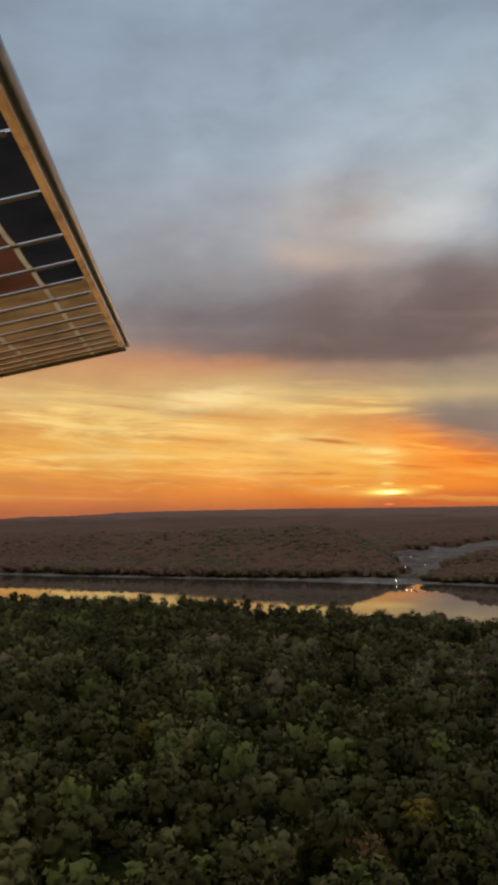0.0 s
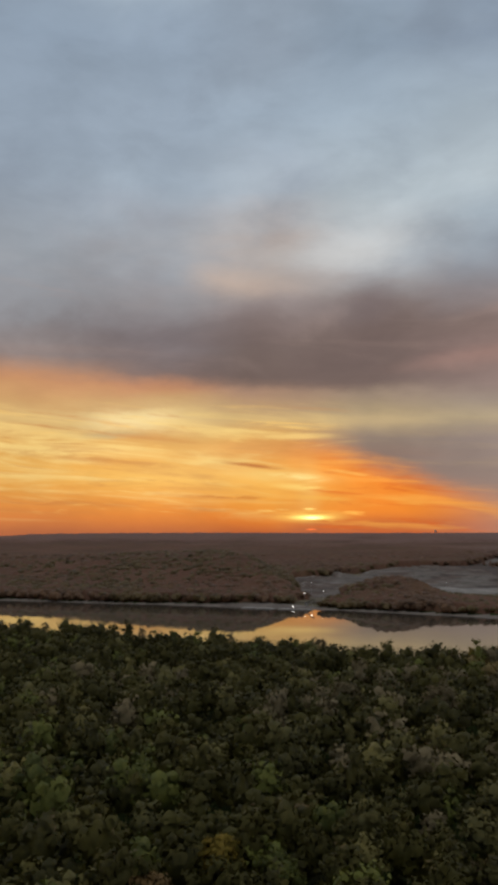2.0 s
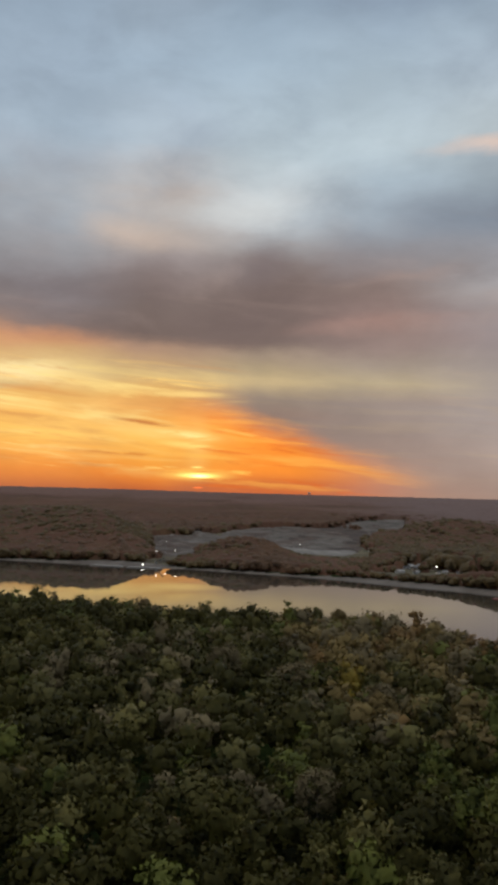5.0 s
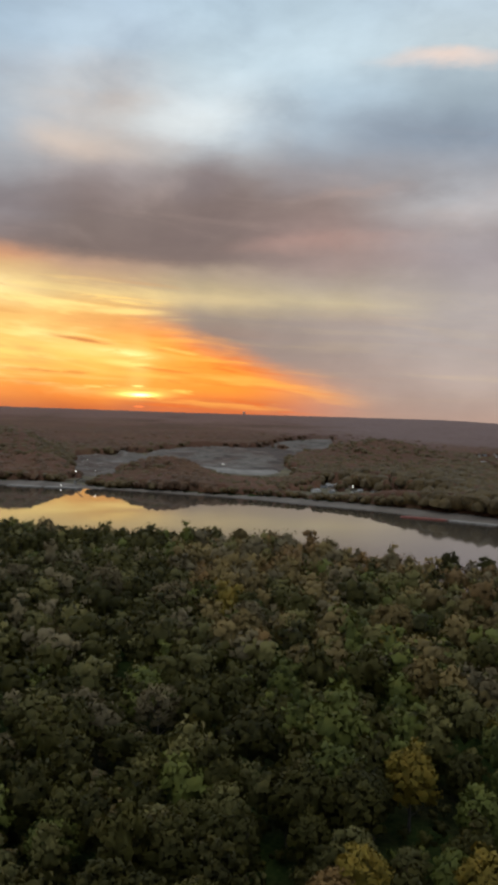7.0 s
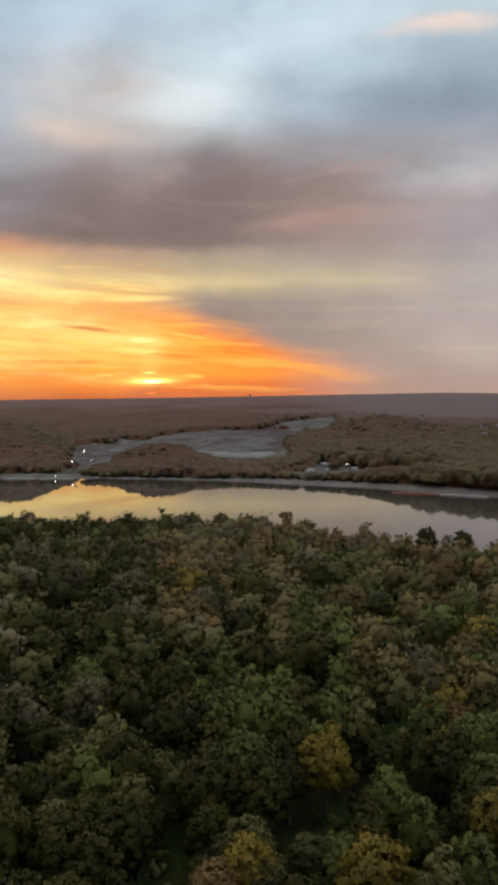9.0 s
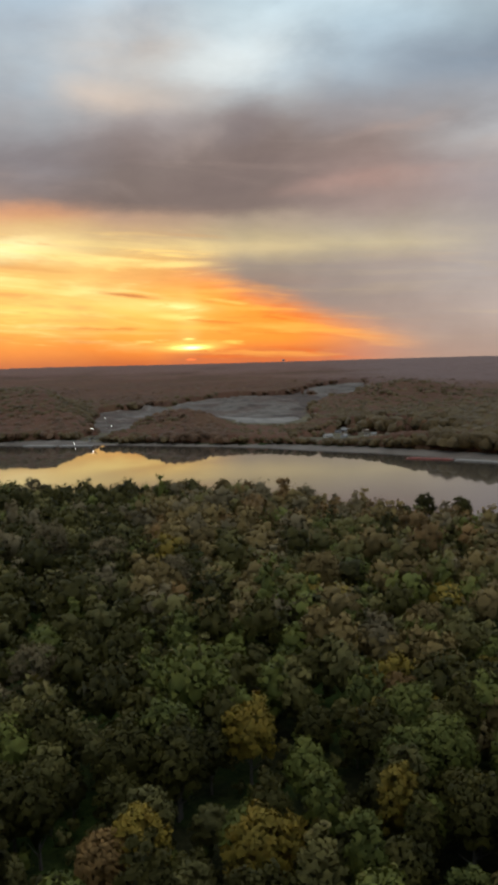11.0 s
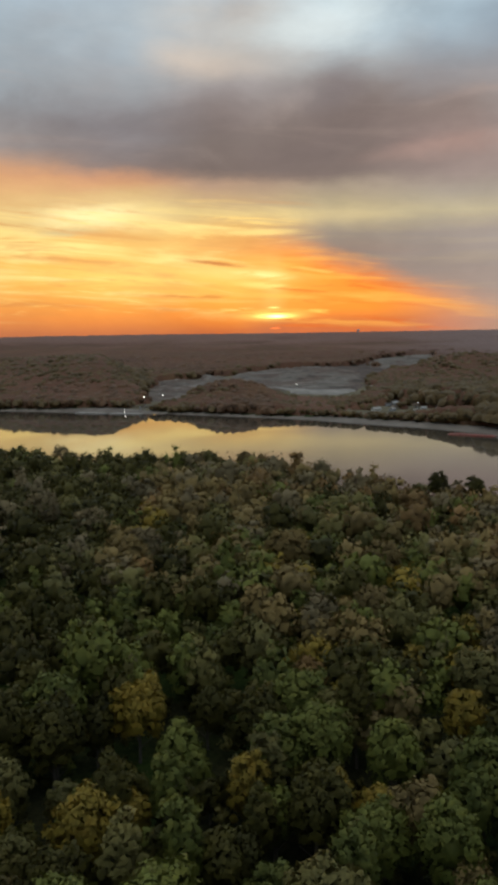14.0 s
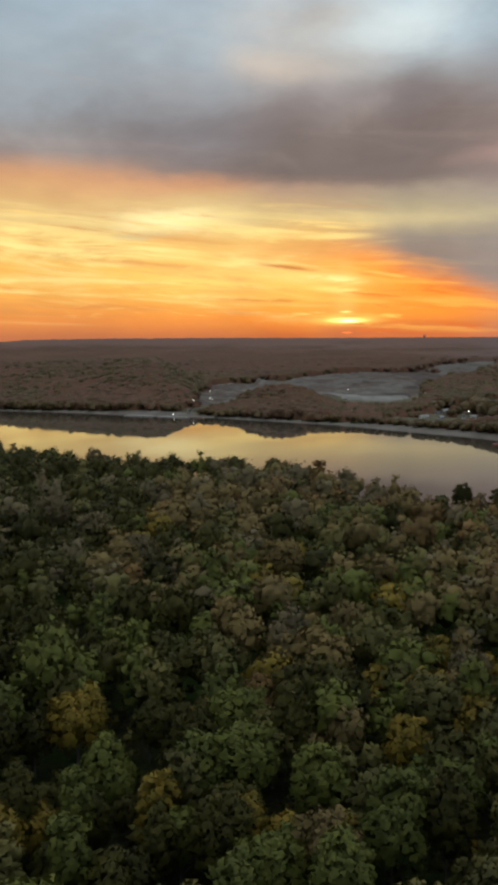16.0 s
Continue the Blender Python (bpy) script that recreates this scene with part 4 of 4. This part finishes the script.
def box(x0, x1, y0, y1, z0, z1, bevel=0.0):
    bm = bmesh.new()
    bmesh.ops.create_cube(bm, size=1.0, matrix=Matrix.Translation(((x0 + x1) / 2, (y0 + y1) / 2, (z0 + z1) / 2)) @ Matrix.Diagonal((x1 - x0, y1 - y0, z1 - z0, 1)))
    if bevel:
        bmesh.ops.bevel(bm, geom=bm.edges[:], offset=bevel, segments=1, affect="EDGES")
    return bm


def cone(a, b, ra, rb, sides=10):
    bm = bmesh.new()
    tube(bm, a, b, ra, rb, sides)
    return bm


SIDING = {k: plain("siding_" + k, c, 0.7, 0, 0.12) for k, c in (("white", (0.66, 0.64, 0.60, 1)), ("grey", (0.36, 0.37, 0.38, 1)), ("tan", (0.42, 0.34, 0.26, 1)))}
ROOF = {k: plain("roofing_" + k, c, 0.8, 0, 0.25) for k, c in (("dark", (0.09, 0.085, 0.085, 1)), ("pale", (0.34, 0.32, 0.30, 1)), ("brown", (0.16, 0.11, 0.08, 1)))}
DARK_GLASS = plain("window_glass", (0.03, 0.035, 0.04, 1), 0.1, 0, 0.1)
STEEL = plain("galvanised_steel", (0.42, 0.43, 0.44, 1), 0.45, 0.8, 0.15)
HULL_RED = plain("red_hull_paint", (0.26, 0.07, 0.05, 1), 0.6, 0, 0.3, 0.4)
HULL_GREY = plain("grey_hull_paint", (0.26, 0.24, 0.22, 1), 0.6, 0, 0.3, 0.4)
HATCH = plain("hatch_cover", (0.34, 0.31, 0.28, 1), 0.6, 0, 0.2, 0.4)
TANK = plain("white_tank_paint", (0.72, 0.72, 0.70, 1), 0.5, 0, 0.08)


def house(x, y, w, d, h, turn, wall, roof, label):
    ob = new("house")
    w, d = w * 0.85, d * 0.85
    ob.matrix_world = pose(x, y, float(land(x, y)) - 0.2, 0, 0, turn)
    part("wall", box(-w / 2, w / 2, -d / 2, d / 2, 0, h), SIDING[wall], ob)
    bm = bmesh.new()
    o, r = 0.5, d * 0.32
    v = [bm.verts.new(p) for p in ((-w / 2 - o, -d / 2 - o, h - 0.1), (w / 2 + o, -d / 2 - o, h - 0.1), (w / 2 + o, d / 2 + o, h - 0.1), (-w / 2 - o, d / 2 + o, h - 0.1), (-w / 2 - o, 0, h + r), (w / 2 + o, 0, h + r))]
    for f in ((0, 1, 5, 4), (2, 3, 4, 5), (0, 4, 3), (1, 2, 5), (3, 2, 1, 0)):
        bm.faces.new([v[i] for i in f])
    part("roof", bm, ROOF[roof], ob)
    part("door", box(-0.5, 0.5, -d / 2 - 0.06, -d / 2 + 0.02, 0.2, 2.3), ROOF["brown"], ob)
    for wx_ in (-w * 0.32, w * 0.3):
        part("window", box(wx_ - 0.7, wx_ + 0.7, -d / 2 - 0.05, -d / 2 + 0.02, 1.1, 2.3), DARK_GLASS, ob)
    return tagged(ob, label, "house", "houses by the far bank")


WALLS = {"white": "small white-sided house", "grey": "small grey-sided house", "tan": "small tan-sided house"}
ROOFS = {"pale": "with a pale metal roof among trees", "dark": "with a dark shingle roof among trees", "brown": "with a brown shingle roof among trees"}
for hx, hy, hw, hd, hh, ht, wl, rf in HOUSES:
    house(hx, hy, hw, hd, hh, ht, wl, rf, WALLS[wl] + " " + ROOFS[rf])
for k, (hx, hy) in enumerate(VILLAGE):
    wl, rf = ("white", "grey", "tan")[k % 3], ("pale", "dark", "pale")[k % 3]
    house(hx, hy, 15 + 4 * (k % 3), 9, 6.5 + k % 2, 25 * k, wl, rf, WALLS[wl] + " of two storeys in the far valley")


def lamp_mast(x, y, head):
    """A yard lamp: a steel pole with a bracket and a bright white head."""
    z = float(land(x, y))
    ob = new("lamp_mast")
    ob.matrix_world = pose(x, y, z)
    h = max(head - z, 5.0)
    part("pole", cone((0, 0, -0.3), (0, 0, h), 0.16, 0.09), STEEL, ob)
    part("bracket", cone((0, 0, h - 0.1), (0, -1.0, h + 0.2), 0.06, 0.05, 6), STEEL, ob)
    bm = bmesh.new()
    bmesh.ops.create_uvsphere(bm, u_segments=10, v_segments=6, radius=0.6, matrix=Matrix.Translation((0, -1.0, h + 0.1)) @ Matrix.Diagonal((1, 1, 0.7, 1)))
    part("lamp_head", bm, LAMP, ob, "glowing white lamp head")
    return tagged(ob, "steel yard lamp, lit white, at the quarry", "yard lamp", "quarry yard lamps")


LAMP, _, lb = material("lit_lamp", 0.4)
lb.inputs["Emission Color"].default_value, lb.inputs["Emission Strength"].default_value = (1.0, 0.93, 0.8, 1), 10.0
for lx, ly, lz in LAMPS:
    lamp_mast(lx, ly, lz)


def barge(x, y, turn, length, hull, cover, label):
    """A river barge: raked hull, coaming, hatch covers, bitts."""
    ob = new("barge")
    ob.matrix_world = pose(x, y, 0, 0, 0, turn)
    bm = bmesh.new()
    L, w = length / 2, 5.3
    prof = ((-L, 0.3), (-L, 0.8), (L, 0.8), (L, 0.3), (L - 4, -0.8), (-L + 4, -0.8))
    rows_ = [[bm.verts.new((px, sy * w, pz)) for px, pz in prof] for sy in (-1, 1)]
    bm.faces.new(rows_[0][::-1]), bm.faces.new(rows_[1])
    for i in range(6):
        j = (i + 1) % 6
        bm.faces.new((rows_[0][i], rows_[0][j], rows_[1][j], rows_[1][i]))
    part("hull", bm, hull, ob)
    part("coaming", box(-L + 4, L - 4, -w + 0.9, w - 0.9, 0.8, 1.1, 0.1), hull, ob)
    n = 6
    for k in range(n):
        a, b = -L + 4.2 + (2 * L - 8.4) * k / n, -L + 4.0 + (2 * L - 8.4) * (k + 1) / n
        part("hatch_cover", box(a, b, -w + 0.7, w - 0.7, 1.1, 1.35 + 0.1 * (k % 2), 0.08), cover, ob)
    for bx in (-L + 1.5, L - 1.5):
        for by in (-w + 0.8, w - 0.8):
            part("bitt", cone((bx, by, 0.8), (bx, by, 1.4), 0.25, 0.25, 8), STEEL, ob)
    return tagged(ob, label, "barge", "barges moored along the far bank")


barge(619, 902, -42, 56, HULL_RED, HULL_RED, "long red steel barge moored at the muddy bank")
barge(659, 857, -50, 58, HULL_GREY, HATCH, "long pale grey barge moored at the muddy bank")
barge(168, 1301, -26, 52, HULL_GREY, HATCH, "pale covered barge moored at the quarry landing")
barge(221, 1277, -24, 52, HULL_GREY, HATCH, "pale covered barge moored at the quarry landing")


def conveyor(x, y, turn):
    """A loading conveyor at the landing: two trestles, an inclined boom with side rails, a hopper."""
    ob = new("loading_conveyor")
    ob.matrix_world = pose(x, y, float(land(x, y)), 0, 0, turn)
    for lx in (-4, 7):
        for ly in (-1.2, 1.2):
            part("trestle_leg", cone((lx, ly * 1.4, -0.4), (lx, ly * 0.6, 4.2 + 0.28 * (lx + 12)), 0.22, 0.16, 6), STEEL, ob)
    bm = bmesh.new()
    bmesh.ops.create_cube(bm, size=1.0, matrix=Matrix.Translation((2, 0, 8.0)) @ Matrix.Rotation(-radians(15), 4, "Y") @ Matrix.Diagonal((28, 1.6, 0.7, 1)))
    part("boom", bm, ROOF["dark"], ob, "dark inclined conveyor boom")
    bm = bmesh.new()
    tube(bm, (-11, 0, 2.6), (-11, 0, 5.2), 0.9, 2.2, 4)
    part("hopper", bm, STEEL, ob)
    part("hopper_base", box(-12.4, -9.6, -1.4, 1.4, -0.3, 2.7, 0.1), STEEL, ob)
    return tagged(ob, "dark steel loading conveyor at the quarry landing", "conveyor")


conveyor(247, 1302, -70)


def water_tower(x, y, top):
    z = float(land(x, y))
    ob = new("water_tower")
    ob.matrix_world = pose(x, y, z)
    h = top - z
    part("stem", cone((0, 0, -1), (0, 0, h - 6), 3.4, 2.0, 14), TANK, ob)
    bm = bmesh.new()
    bmesh.ops.create_uvsphere(bm, u_segments=20, v_segments=12, radius=8.5, matrix=Matrix.Translation((0, 0, h - 6)) @ Matrix.Diagonal((1, 1, 0.75, 1)))
    part("tank", bm, TANK, ob)
    return tagged(ob, "white water tower with a rounded tank above woods", "water tower")


water_tower(1145, 2818, 66)


def lattice_tower(x, y, top):
    z = float(land(x, y))
    ob = new("radio_tower")
    ob.matrix_world = pose(x, y, z)
    h = top - z
    for sx in (-1, 1):
        for sy in (-1, 1):
            part("leg", cone((sx * 5, sy * 5, -1), (sx * 3, sy * 3, h), 1.0, 0.8, 6), STEEL, ob)
    for k in range(5):
        zz, wd = h * (0.2 + 0.18 * k), 5 - 2 * (0.2 + 0.18 * k)
        part("platform", box(-wd, wd, -wd, wd, zz - 0.4, zz + 0.4), STEEL, ob)
    part("tank", box(-6, 6, -6, 6, h - 2, h + 6, 1.0), STEEL, ob)
    return tagged(ob, "dark tower standing on the far ridge", "tower")


lattice_tower(1341, 4119, 118)


# ---------------------------------------------------------------- the aircraft's wing, as it stands at the start of the flight
def fabric(name, colour, see=0.65):
    mt, net, bsdf = material(name, 0.55)
    p = place(net)
    weave, stain = net.noise(p, 160.0, 2.0), net.noise(p, 5.0, 5.0, 0.65)
    c = net.mix(net.step(stain, 0.4, 0.7), colour, tuple(x * 0.55 for x in colour[:3]) + (1,))
    net.put(bsdf.inputs["Base Color"], c)
    bump(net, bsdf, weave, 0.15, 0.002)
    tr = net.node("ShaderNodeBsdfTranslucent")
    net.put(tr.inputs[0], c)
    mixer = net.node("ShaderNodeMixShader")
    mixer.inputs[0].default_value = see
    net.put(mixer.inputs[1], bsdf.outputs[0])
    net.put(mixer.inputs[2], tr.outputs[0])
    net.put([n for n in mt.node_tree.nodes if n.type == "OUTPUT_MATERIAL"][0].inputs[0], mixer.outputs[0])
    return mt


SAIL = {"black": fabric("black_sailcloth", (0.075, 0.068, 0.072, 1), 0.3), "red": fabric("red_sailcloth", (0.21, 0.072, 0.034, 1)), "gold": fabric("gold_sailcloth", (0.50, 0.255, 0.090, 1), 0.7),
        "yellow": fabric("yellow_sailcloth", (0.50, 0.37, 0.11, 1))}
# Sunset light on the leading edge, put into an orange cloth colour.
SUNLIT_STRIP = fabric("orange_edge_glow", (1.0, 0.45, 0.13, 1), 0.95)
TAPE = fabric("seam_tape", (0.72, 0.52, 0.30, 1), 0.75)
EDGE = plain("leading_edge_cover", (0.62, 0.72, 0.88, 1), 0.25, 0, 0.2, 6.0, 300.0)
POLE = fabric("batten_pocket_cloth", (0.46, 0.27, 0.13, 1), 0.3)
BATTEN = plain("wing_tip_bow", (0.62, 0.48, 0.32, 1), 0.6, 0, 0.3, 9.0, 60.0)


def build_wing():
    ob = new("aircraft_wing")
    ob.matrix_world = pose(0, 0, EYE, TILT, LEAN, TURN)
    root, tip = Vector((-0.415, 0.4, 0.850)), Vector((-0.71, 5.0, 0.564))
    chord = Vector((-0.979, 0.06, -0.205))
    up_ = Vector((-0.2, 0.05, 0.98)).normalized()

    def at(y, c, sag=0.0):
        return root.lerp(tip, (y - 0.4) / 4.6) + chord * c - up_ * sag

    ribs = [0.4, 0.8, 1.2, 1.6, 2.0, 2.4, 2.8, 3.1, 3.35, 3.58, 3.8, 4.0, 4.2, 4.38, 4.55, 4.7, 4.84, 4.97]
    fore, gap, slot = (0.046, 0.215, 0.56, 0.98, 1.36), 0.009, 0.007

    def sag(y, c):
        """How far the cloth bellies out between two battens."""
        for a, b in zip(ribs, ribs[1:]):
            if a <= y <= b:
                w = min(1.0, max(0.0, (y - a - slot) / (b - a - 2 * slot)))
                return 0.05 * (b - a) * min(1.0, c / 0.25) * math.sin(math.pi * w) ** 0.7
        return 0.0

    names = {"black": "black sailcloth panel", "red": "dark red sailcloth panel", "gold": "golden tan sailcloth panel", "yellow": "yellow sailcloth panel"}
    for a, b in zip(ribs, ribs[1:]):
        for k in range(4):
            c0, c1 = fore[k] + (gap if k else 0), fore[k + 1] - gap
            outer = a >= 3.3
            colour = "black" if (k == 0 and not outer) else ("gold" if outer and k < 3 else ("red" if k < 3 else "yellow"))
            bm = bmesh.new()
            n, m_ = 7, 4
            low_ = []
            for p in range(n + 1):
                y = a + slot + (b - a - 2 * slot) * p / n
                low_.append([bm.verts.new(at(y, c, sag(y, c))) for c in [c0 + (c1 - c0) * q / m_ for q in range(m_ + 1)]])
            for p in range(n):
                for q in range(m_):
                    bm.faces.new((low_[p][q], low_[p][q + 1], low_[p + 1][q + 1], low_[p + 1][q])).smooth = True
            part("sail_panel", bm, SAIL[colour], ob, names[colour])
    for y in ribs:
        bm = bmesh.new()
        v = [[bm.verts.new(at(y + w * slot, c, 0.004 + 0.012 * (1.15 - abs(w)))) for w in (-1.15, -0.5, 0.5, 1.15)] for c in (0.06, 0.3, 0.6, 0.95, 1.36)]
        for p, q in zip(v, v[1:]):
            for k in range(3):
                bm.faces.new((p[k], p[k + 1], q[k + 1], q[k])).smooth = True
        part("batten", bm, POLE, ob, "tan batten pocket")
    for c in fore[1:4]:
        bm = bmesh.new()
        v = []
        for i in range(116):
            y = 0.4 + 4.57 * i / 115
            v.append((bm.verts.new(at(y, c - gap * 1.3, sag(y, c) + 0.002)), bm.verts.new(at(y, c + gap * 1.3, sag(y, c) + 0.002))))
        for (p, q), (r_, s_) in zip(v, v[1:]):
            bm.faces.new((p, q, s_, r_))
        part("seam_tape", bm, TAPE, ob, "pale seam tape")
    # Added strip that imitates the orange sunset light along the leading edge.
    bm = bmesh.new()
    v = [[bm.verts.new(at(0.4 + 4.5 * i / 24, c, 0.004 + 0.010 * math.sin(math.pi * (c - 0.022) / 0.026))) for c in (0.022, 0.029, 0.035, 0.042, 0.048)] for i in range(25)]
    for p, q in zip(v, v[1:]):
        for k in range(4):
            bm.faces.new((p[k], p[k + 1], q[k + 1], q[k])).smooth = True
    part("edge_glow_strip", bm, SUNLIT_STRIP, ob, "orange strip standing for sunset light along the leading edge")
    bm = bmesh.new()
    n = 24
    ring = []
    for i in range(n + 1):
        y = 0.4 + 4.57 * i / n
        cpos, rad = at(y, 0.003, -0.004), 0.019 * (1 - 0.4 * (i / n) ** 3)
        ring.append([bm.verts.new(cpos + chord * (-rad * math.cos(t)) * 1.1 + up_ * rad * math.sin(t)) for t in [k * math.tau / 12 for k in range(12)]])
    for r0, r1 in zip(ring, ring[1:]):
        for k in range(12):
            f = bm.faces.new((r0[k], r0[(k + 1) % 12], r1[(k + 1) % 12], r1[k]))
            f.smooth = True
    bm.faces.new(ring[0][::-1]), bm.faces.new(ring[-1])
    part("leading_edge", bm, EDGE, ob, "worn grey leading edge")
    bm = bmesh.new()
    tube(bm, at(4.97, 0.02), at(4.99, 1.36), 0.024, 0.016, 8)
    part("tip_tube", bm, BATTEN, ob, "rounded wing tip bow")
    return tagged(ob, "ultralight wing underside of black, red and golden sailcloth", "aircraft wing")


build_wing()
